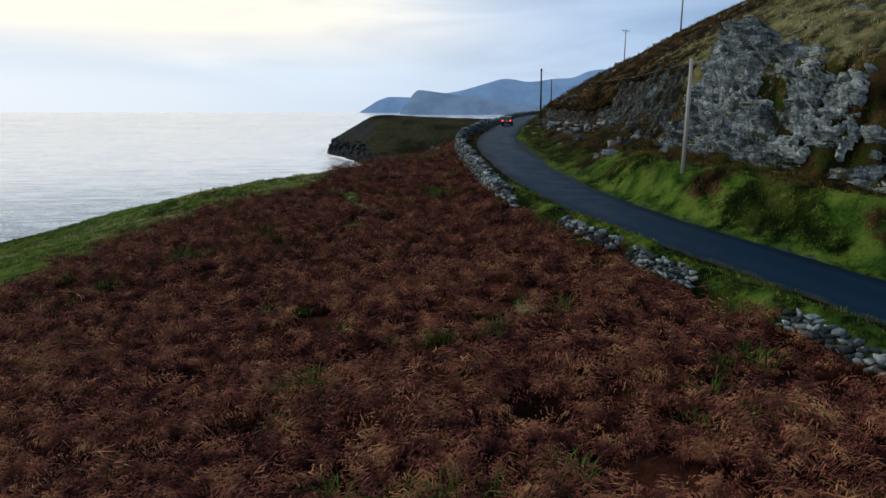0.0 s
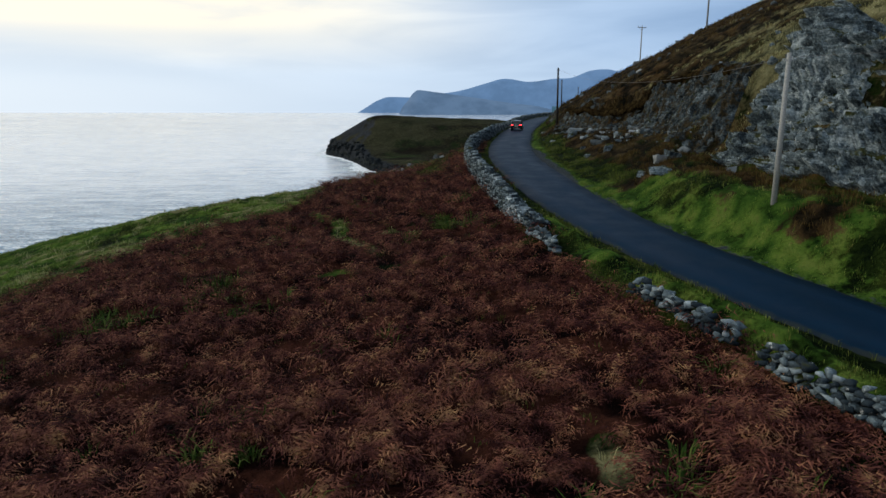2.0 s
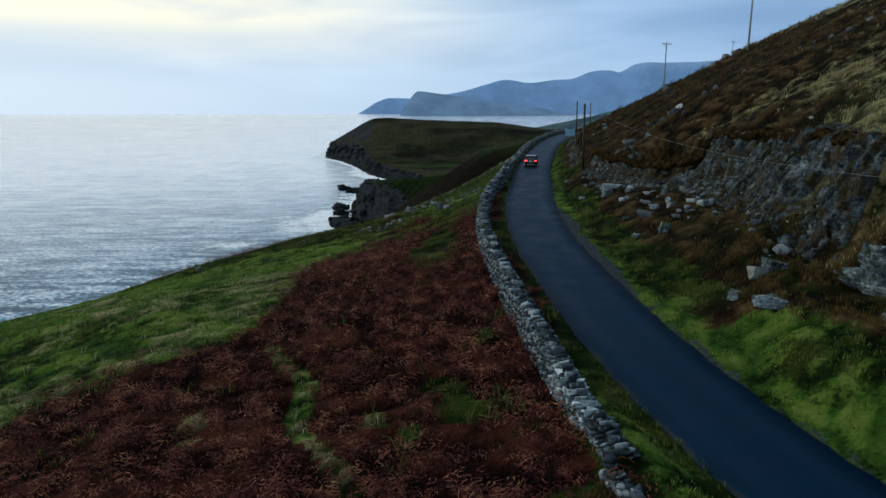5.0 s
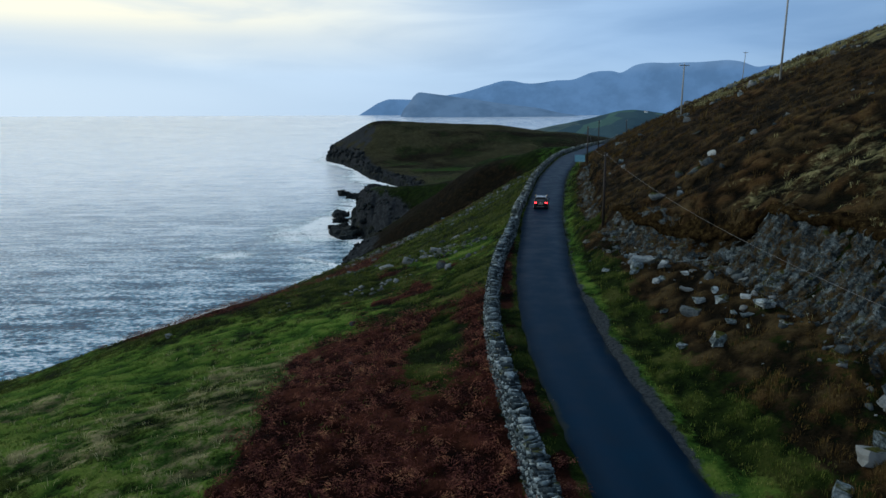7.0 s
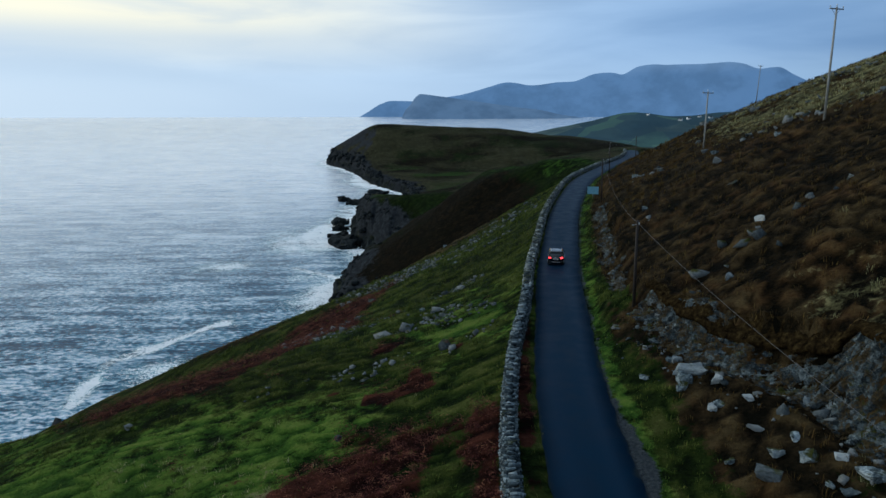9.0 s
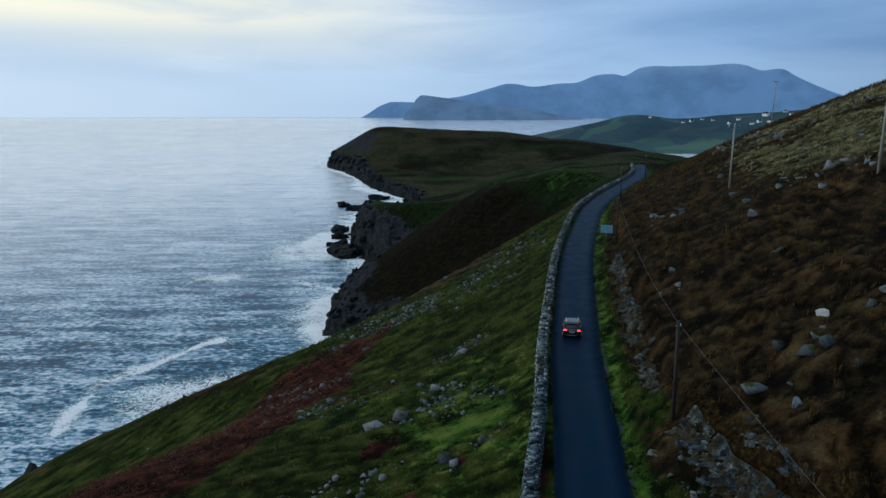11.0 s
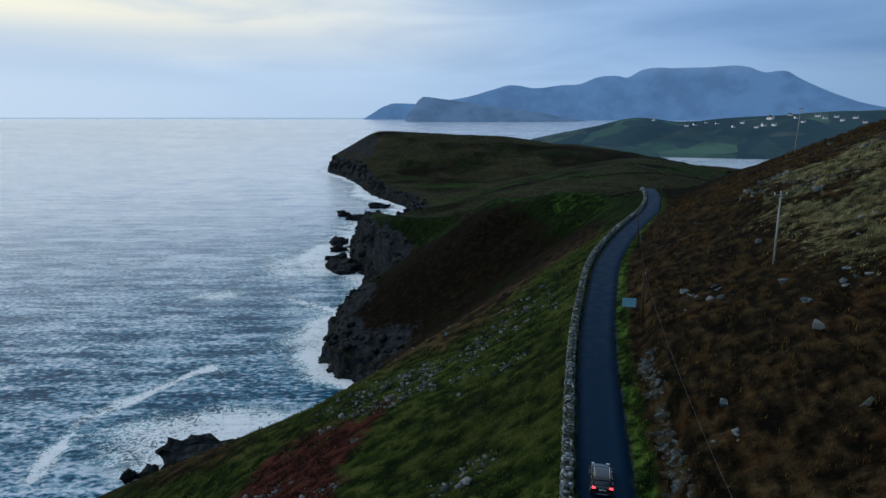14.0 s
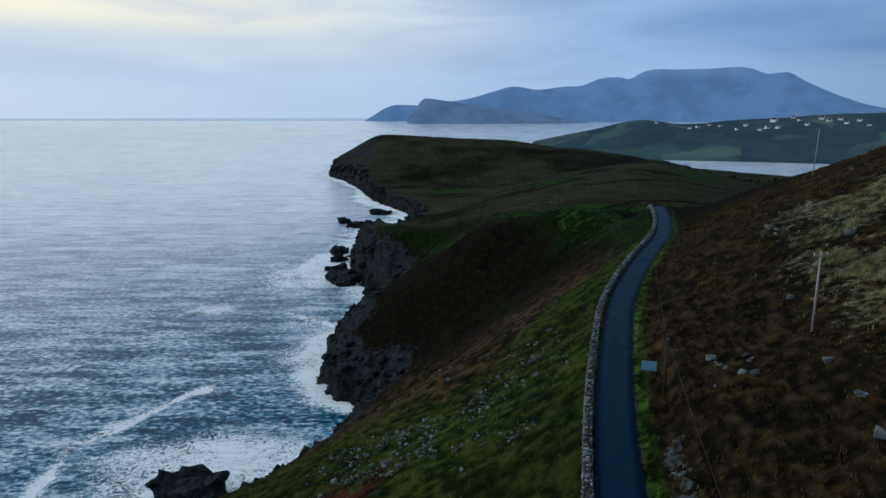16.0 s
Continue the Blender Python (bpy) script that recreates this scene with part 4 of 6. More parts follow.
# ---- the dry stone wall beside the road ----
def road_point(y, u):
    """Place on the plan at a station y of the road, u metres from its middle."""
    y = np.asarray(y, float)
    s = ROAD_X(y + 0.5) - ROAD_X(y - 0.5)
    q = np.sqrt(1 + s * s)
    return ROAD_X(y) + u / q, y - u * s / q


def dry_stone_wall():
    rng = np.random.RandomState(4)
    top = new("dry_stone_wall")
    tagged(top, "long dry stone wall of grey lichened field stones", "stone wall")
    # dark core: closes the wall, its colour paints the shadow gaps between stones
    bm = bmesh.new()
    prev = None
    for y in np.arange(45.6, 372, 0.8):
        y0 = float(WALL_U(y))
        h = (1.08 - 0.38 * float(smooth(105, 135, y)) + 0.05 * math.sin(y * 0.7)) * (float(smooth(45.5, 52, y)) * 0.75 + 0.25)
        row = []
        for du, dz in ((-0.31, -0.9), (-0.20, h - 0.12), (0.20, h - 0.12), (0.31, -0.9)):
            px, py = road_point(y, y0 + du)
            gx, gy = road_point(y, y0)
            row.append(bm.verts.new((float(px), float(py), land_z(float(gx), float(gy)) + dz)))
        if prev:
            for a in range(3):
                bm.faces.new((prev[a], row[a], row[a + 1], prev[a + 1]))
        prev = row
    part("core", bm, MAT_CORE, top, "dark core behind the stones, for shadow gaps")
    P, S, R = [], [], []

    def lay(y, u, z, size, yaw):
        x, yy = road_point(y, u)
        P.append((float(x), float(yy), z)), S.append(size), R.append((rng.normal(0, 0.13 if y > 45 else 0.32), rng.normal(0, 0.13 if y > 45 else 0.32), yaw + rng.normal(0, 0.22)))

    def ground_at(y):
        x, yy = road_point(y, WALL_U(y))
        return land_z(float(x), float(yy))
    y = 12.0
    while y < 370:
        fine = 1.0 if y < 105 else 1.9             # stones are laid coarser far off
        full = y > 45
        yaw = -math.atan(float(ROAD_X(y + 0.5) - ROAD_X(y - 0.5)))
        g, u0 = ground_at(y), float(WALL_U(y))
        patch = float(fractal(np.array([y]), np.array([3.0]), 5.0, 2, 77)[0])
        high = 1.22 + 0.12 * float(fractal(np.array([y]), np.array([9.0]), 2.5, 2, 78)[0])
        high = high * (1.0 - 0.38 * float(smooth(105, 135, y)))
        if full:
            high = high * (0.35 + 0.65 * float(smooth(45.5, 52, y)))
        else:                                      # tumbled remnant in a green bank
            high = 0.46 if y > 41.5 else 0.58 if 31.6 < y < 36.0 else 0.66 if 27.0 < y < 30.6 else 0.62 if 17.5 < y < 23.0 and patch > -0.1 else 0.0
        z, top_z = g - (0.12 if full else 0.05), g - 0.12 + high
        while z < top_z - 0.05:
            th = rng.uniform(0.075, 0.155) * fine if full else rng.uniform(0.10, 0.19)
            t = (z - g) / 1.0
            for side in (-1, 1):
                if not full and side > 0:
                    continue
                if full and rng.rand() < 0.07:     # a hole between stones
                    continue
                inset = 0.38 - 0.11 * t
                lay(y + rng.uniform(-0.1, 0.1) * fine, u0 + side * inset + rng.normal(0, 0.03) - (0.0 if full else 0.35 - 0.3 * t), z + th / 2,
                    (rng.uniform(0.09, 0.16) * (1 if full else 1.35), rng.uniform(0.06, 0.135) * fine * (1 if full else 1.45), th * rng.uniform(0.46, 0.60)), yaw + (0 if full else rng.normal(0, 0.35)))
            z += th
        if full and rng.rand() < (0.95 if y < 105 else 0.6):
            th = rng.uniform(0.10, 0.23)
            lay(y, u0 + rng.normal(0, 0.06), z + th * 0.30, (rng.uniform(0.20, 0.30), rng.uniform(0.045, 0.10) * fine, th * 0.62), yaw + rng.normal(0, 0.15))
        y += rng.uniform(0.135, 0.20) * (fine if full else 1.45)
    P, S, R = np.array(P), np.array(S), np.array(R)
    rot = turns(R[:, 0], R[:, 1], R[:, 2])
    # the stretch that lies nearest to the line of flight, stone by stone
    order = np.where((P[:, 1] > 46) & (P[:, 1] < 75))[0]
    single = order[np.argsort(np.abs(P[order, 1] - 47))][:296]
    rest = np.setdiff1d(np.arange(len(P)), single)
    meshes = []
    for c, t in BOXY:
        me = bpy.data.meshes.new("stone")
        me.from_pydata(c.tolist(), [], t.tolist())
        me.materials.append(MAT_STONE)
        meshes.append(me)
    for i in single:
        ob = new("stone", meshes[rng.randint(len(meshes))])
        ob.parent = top
        ob.matrix_basis = Matrix.Translation(P[i]) @ Matrix(rot[i].tolist()).to_4x4() @ Matrix.Diagonal((*S[i], 1))
    for mat, keep in ((MAT_STONE, P[rest, 1] < 108), (MAT_MOSSY, P[rest, 1] >= 108)):
        i = rest[keep]
        co, tr = stones(P[i], rot[i], S[i], BOXY, rng)
        ob = soup("stonework", co, tr, mat)
        ob.parent = top
        tagged(ob, kind="stuff")


MAT_MOSSY = stone_material("mossy_wall_stone", 0.5, 0.80, shift=-0.10)
MAT_CORE = plain("dark_wall_core", (0.035, 0.035, 0.032), 1.0)


# ---- rock: crags, boulders, scree, sea rocks ----
MAT_CRAG = stone_material("crag_rock", 0.40, 1.4, 1.7, shift=-0.02)
MAT_QUARRY = stone_material("quarry_rock", 0.30, 0.80, 3.2, 0.55, -0.10)
MAT_LEDGE = stone_material("ledge_rock", 0.3, 0.6, 2.0, 0.7)
MAT_STONES = stone_material("field_stone", 0.35, 0.36)
MAT_WET = stone_material("wet_sea_rock", 0.05, 0.14, 0.5)
MAT_CLIFF = stone_material("black_cliff_rock", 0.30, 0.17, 0.35, shift=-0.08)
MAT_PALE = stone_material("pale_boulder", 0.1, 0.70)


def bricks(a, b, la, lb, seed):
    """Bedded rock: layers of uneven thickness, each broken into blocks that stand out more or less."""
    bb = b / lb + 0.30 * hash_noise(b / lb * 0.7, b * 0.0, seed)
    i = np.floor(bb)
    aa = a / (la * (1 + 0.4 * hash_noise(i, i * 0, seed + 1))) + 7 * hash_noise(i, i * 0, seed + 2)
    j = np.floor(aa)

    def h(k):
        return hash_noise(i, j, seed * 5 + k)
    fa, fb = aa - j, bb - i
    v = h(3) + 0.35 * h(4) * (fa - 0.5) + 0.5 * (h(5) - 0.3) * (fb - 0.5)
    gap = np.minimum(np.minimum(fa, 1 - fa) * la, np.minimum(fb, 1 - fb) * lb)
    return v, gap, h(6), i * 997 + j


def crag(y0, y1, seed, size, label, shape, q0=-0.25, q1=1.3, dip=7.0, step=0.09, rows=110, mat=None, rise=0.0, under=0.0, bed=1.0):
    """One outcrop: bedded, jointed rock that breaks out of the turf where shape(y, q) is above 0."""
    y = np.arange(y0, y1, step)
    q = np.linspace(q0, q1, rows)
    Y, Q = np.meshgrid(y, q)
    U = FOOT_U(Y) + Q * (FACE_W(Y) + 1.0)
    X, YY = road_point(Y, U)
    Z = land(X, YY) + rise * smooth(0.15, 0.75, Q) * smooth(1.55, 1.05, Q) * smooth(y0 + 3, y0 + 6.5, Y) * smooth(y1 - 2.5, y1 - 6, Y)
    hz = (Z - ROAD_Z(Y)) * 1.05 + Q * 1.2
    c, s = math.cos(math.radians(dip)), math.sin(math.radians(dip))
    wa, wb = 0.35 * fractal(Y, hz, 2.0, 3, seed), 0.16 * fractal(hz, Y, 3.0, 3, seed + 9)
    a, b = c * Y - s * hz + wa, s * Y + c * hz + wb
    v1, g1, m1, block = bricks(a, b, 2.9 * size, 1.25 * size * bed, seed)
    v2, g2, m2, _ = bricks(a + 0.3 * b, b, 1.15 * size, 0.42 * size * bed, seed + 1)
    v3, g3, m3, _ = bricks(a - 0.4 * b, b + 0.15 * a, 0.46 * size, 0.15 * size, seed + 2)
    out = 0.42 * size * v1 + 0.22 * size * v2 + 0.06 * size * v3
    out = out - 0.16 * size * smooth(0.07, 0.01, g1) - 0.07 * size * smooth(0.04, 0.005, g2)
    there = smooth(-0.06, 0.10, shape(Y, Q) + 0.16 * m1 + 0.10 * m2 + 0.36 * fractal(a, b * 1.2, 3.0, 4, seed + 3))
    rim = smooth(0, 0.06, (Q - q0) / (q1 - q0)) * smooth(1, 0.94, (Q - q0) / (q1 - q0)) * smooth(y0, y0 + 0.5, Y) * smooth(y1, y1 - 0.5, Y)
    there = there * rim
    d = (out + 0.34 * size) * there - (0.55 + rise * 0.5) * (1 - there) - under * smooth(0.72, 0.95, Q)
    s = ROAD_X(Y + 0.5) - ROAD_X(Y - 0.5)
    g = np.sqrt(1 + s * s)
    co = np.stack([X - d * 0.85 / g, YY + d * 0.85 * s / g, Z + d * 0.50], -1).reshape(-1, 3)
    n = len(y)
    i = (np.arange(len(q) - 1)[:, None] * n + np.arange(n - 1)[None]).reshape(-1)
    quads = np.stack([i, i + n, i + n + 1, i + 1], -1)
    quads = quads[there.reshape(-1)[quads].max(1) > 0.01]
    owner = block.reshape(-1)[quads[:, 0]].astype(np.int64)
    root = new("rock_outcrop")
    root.matrix_basis = pose(*(float(k) for k in co[quads.ravel()].min(0)))
    base = np.array(root.matrix_basis.translation)
    for k in np.unique(owner):                     # each bed block is a part of its own
        mine = quads[owner == k]
        use, idx = np.unique(mine, return_inverse=True)
        idx = idx.reshape(-1, 4)
        lab = np.arange(len(use))
        while True:                                # pieces that hang together
            was = lab.copy()
            np.minimum.at(lab, idx, lab[idx].min(1)[:, None])
            lab = lab[lab]
            if (lab == was).all():
                break
        piece = lab[idx[:, 0]]
        for p in np.unique(piece):
            sel = mine[piece == p]
            if len(sel) < 10:
                continue
            u2, i2 = np.unique(sel, return_inverse=True)
            i2 = i2.reshape(-1, 4)
            soup("block", co[u2] - base, np.concatenate([i2[:, [0, 1, 2]], i2[:, [0, 2, 3]]])[:, ::-1], mat or MAT_CRAG).parent = root
    return tagged(root, label, "rock outcrop", "crags above the road")


def blot(y, q, yc, qc, ry, rq):
    """Above 0 inside an ellipse on the face."""
    return np.clip(1.0 - np.hypot((y - yc) / ry, (q - qc) / rq), -0.8, 0.7)


def main_crag(y, q):
    right = 43.0 + 2.2 * q
    left = 56.8 - 7.6 * q
    return np.clip(np.minimum(np.minimum(y - right, left - y) * 0.5, np.minimum((q - 0.05) * 5, (1.25 - q) * 4)), -0.9, 0.7)


def low_crags(y, q):
    return np.maximum.reduce([blot(y, q, 42.2, 0.26, 2.9, 0.20), blot(y, q, 41.6, 0.68, 3.2, 0.17), blot(y, q, 38.2, 0.38, 2.1, 0.30), blot(y, q, 35.0, 0.50, 2.0, 0.18), blot(y, q, 44.3, 0.45, 1.2, 0.2)])


def boulder(name, x, y, size, seed, mat, label, yaw=0.0, sink=0.3, group="boulders", z=None, cat="boulder", jag=1.0):
    """A single weathered boulder, broken into facets and roughened."""
    rng = np.random.RandomState(seed)
    c, t = (BOXY + HULLS)[seed % 48] if jag == 1.0 else ROUND[seed % 12]
    bm = bmesh.new()
    vs = [bm.verts.new(p) for p in c * np.array(size)]
    for f in t:
        bm.faces.new([vs[i] for i in f])
    bmesh.ops.subdivide_edges(bm, edges=bm.edges, cuts=2 if jag == 1.0 else 3, use_grid_fill=True)
    off = Vector(rng.uniform(-50, 50, 3))
    m = max(size)
    for v in bm.verts:
        n = noise.noise_vector(v.co / m * 2.2 + off) * 0.16 * jag + noise.noise_vector(v.co / m * 6 + off) * 0.07 * jag
        v.co += n * m
    ob = part(name, bm, mat)
    zz = land_z(x, y) if z is None else z
    ob.matrix_basis = pose(x, y, zz + size[2] * (1 - 2 * sink), rng.uniform(-8, 8), rng.uniform(-8, 8), yaw)
    return tagged(ob, label, cat, group)


def rubble(name, x, y, s, mat, label, seed, kinds=None, flat=0.75):
    rng = np.random.RandomState(seed)
    n = len(x)
    z = land(x, y) + s * 0.12
    size = np.stack([s * rng.uniform(0.7, 1.3, n), s * rng.uniform(0.7, 1.3, n), s * flat * rng.uniform(0.6, 1.2, n)], -1)
    rot = turns(rng.normal(0, 0.35, n), rng.normal(0, 0.35, n), rng.uniform(0, 6.28, n))
    co, tr = stones(np.stack([x, y, z], -1), rot, size, kinds or HULLS, rng)
    return tagged(soup(name, co, tr, mat), label, "stones", kind="stuff")


def turf_edge():
    """Ragged sods that hang over the top of the quarried face."""
    m = Mat("peaty_turf", 1.0, spec=0.0)
    n = m.noise(3.0, 5, 0.65)
    m.color(m.ramp(n, (0.35, (0.004, 0.003, 0.002)), (0.55, (0.022, 0.015, 0.007)), (0.75, (0.070, 0.050, 0.018))))
    m.bump(n, 0.2, 1.0)
    y = np.arange(61.0, 101.0, 0.2)
    u = FOOT_U(y) + FACE_W(y)
    for _ in range(4):
        x, yy = road_point(y, u)
        u = FOOT_U(y) + 1.2 * fractal(x, yy, 6.0, 4, 5) + FACE_W(y)
    wob, lobes = fractal(y, y * 0, 0.9, 3, 61), fractal(y, y * 0, 3.2, 2, 62)
    reach = (0.30 + 0.35 * np.maximum(lobes, -0.4) + 0.22 * wob) * smooth(61, 64, y) * smooth(101, 97, y)
    rows = []
    for du, dz in ((1.0, -0.12), (0.35, 0.16), (-0.25, 0.12), (-0.55, -0.06), (-0.40, -0.30), (0.25, -0.62)):
        px, py = road_point(y, u + np.where(du < 0, du * (0.3 + reach), du))
        bx, by = road_point(y, u + max(du, 0.15))
        rows.append(np.stack([px, py, land(bx, by) + dz + 0.10 * fractal(y, y * 0 + du, 0.7, 2, 63)], -1))
    co = np.stack(rows, 1).reshape(-1, 3)
    k = len(rows)
    i = (np.arange(len(y) - 1)[:, None] * k + np.arange(k - 1)[None]).reshape(-1)
    ob = soup("turf_edge", co, np.stack([i, i + 1, i + k + 1, i + k], -1), m.m, True)
    tagged(ob, "dark ragged turf overhanging the quarried rock face", "turf", kind="stuff")


def sea_cliff(i0, i1, label, seed, reach=17.0):
    """Rugged black rock that stands out of the turf along the foot of the land, from one corner of the shore to another."""
    pts, nrm = [], []
    for (ax, ay), (bx, by) in zip(COAST[i0:i1], COAST[i0 + 1:i1 + 1]):
        ln = math.hypot(bx - ax, by - ay)
        for k in np.arange(0, ln, 1.0):
            pts.append((ax + (bx - ax) * k / ln, ay + (by - ay) * k / ln))
            nrm.append(((by - ay) / ln, -(bx - ax) / ln))
    pts, nrm = np.array(pts), np.array(nrm)
    pad = np.ones(15) / 15
    nrm = np.stack([np.convolve(np.pad(nrm[:, c], 7, "edge"), pad, "valid") for c in (0, 1)], -1)
    nrm /= np.linalg.norm(nrm, axis=1)[:, None]
    d = np.arange(-7, reach, 0.6)
    X, Y = pts[None, :, 0] + nrm[None, :, 0] * d[:, None], pts[None, :, 1] + nrm[None, :, 1] * d[:, None]
    Z = land(X, Y)
    S = np.broadcast_to(np.arange(len(pts))[None] * 1.0, X.shape)
    a, b = S + 0.5 * Z + 1.5 * fractal(S, Z, 7, 2, seed), Z * 1.1 + 0.25 * S + fractal(Z, S, 6, 2, seed + 1)
    v1, g1, m1, _ = bricks(a, b, 8.5, 4.2, seed)
    v2, g2, m2, _ = bricks(b * 0.7 + a, b - 0.3 * a, 3.4, 1.7, seed + 2)
    bare = smooth(11, 2, Z - 5 * fractal(X, Y, 16, 3, seed + 3) - 2) + 0.35 * fractal(X, Y, 5, 3, seed + 4) + 0.25 * v1
    out = 1.5 * v1 + 0.85 * v2 + 1.1 * np.abs(fractal(a, b, 5, 3, seed + 5)) - 0.6 * smooth(0.35, 0.05, g1)
    end = smooth(0, 9, S) * smooth(len(pts), len(pts) - 9, S)
    k = smooth(0.35, 0.75, bare) * end
    p = (out + 1.0) * k - 2.4 * (1 - k)
    co = np.stack([X - nrm[None, :, 0] * p * 0.8, Y - nrm[None, :, 1] * p * 0.8, Z + p * 0.45], -1).reshape(-1, 3)
    n = len(pts)
    i = (np.arange(len(d) - 1)[:, None] * n + np.arange(n - 1)[None]).reshape(-1)
    q = np.stack([i, i + n, i + n + 1, i + 1], -1)
    q = q[k.reshape(-1)[q].max(1) > 0.02]
    use, idx = np.unique(q, return_inverse=True)
    idx = idx.reshape(-1, 4)
    ob = soup("sea_cliff", co[use], np.concatenate([idx[:, [0, 1, 2]], idx[:, [0, 2, 3]]])[:, ::-1], MAT_CLIFF)
    return tagged(ob, label, "sea cliff", "sea cliffs")


def rocks():
    crag(16, 34, 501, 0.9, "grey ledges of rock breaking through hillside turf", lambda y, q: fractal(y, q * 6, 5, 2, 77) * 0.9 - 0.25 - np.abs(q - 0.5) * 0.5, -0.1, 1.5)
    crag(33, 45.5, 507, 1.1, "grey bedded crag with a turf ledge", low_crags, -0.1, 1.1, 5.0, 0.08, 120, bed=0.5)
    crag(43.5, 58, 502, 1.15, "tall grey crag of bedded lichened rock", main_crag, -0.1, 1.7, 8.0, 0.07, 190, None, 2.4, bed=0.45)
    crag(57, 66.5, 503, 0.75, "upright grey slabs of rock in brown turf", lambda y, q: 0.55 - np.abs(q - 0.5) * 1.0 - 0.2 * smooth(60, 57.5, y), -0.05, 1.15, 68.0, 0.07, 110, MAT_QUARRY)
    crag(64.5, 84, 504, 0.42, "broken rock face of the old quarry bay", lambda y, q: 0.62 - np.abs(q - 0.55) * 0.75, 0.0, 1.0, 58.0, 0.07, 120, MAT_QUARRY, 0.0, 0.45)
    crag(83.0, 99.5, 505, 0.38, "low broken rock face below heather", lambda y, q: 0.62 - np.abs(q - 0.55) * 0.75, 0.0, 1.0, 40.0, 0.08, 100, MAT_QUARRY, 0.0, 0.4)
    turf_edge()
    crag(104, 146, 506, 0.5, "low mossy rock ledge beside the verge", lambda y, q: 0.26 - np.abs(q - 0.25) * 1.3, -0.2, 0.9, 60.0, 0.10, 50, MAT_LEDGE)
    rng = np.random.RandomState(9)
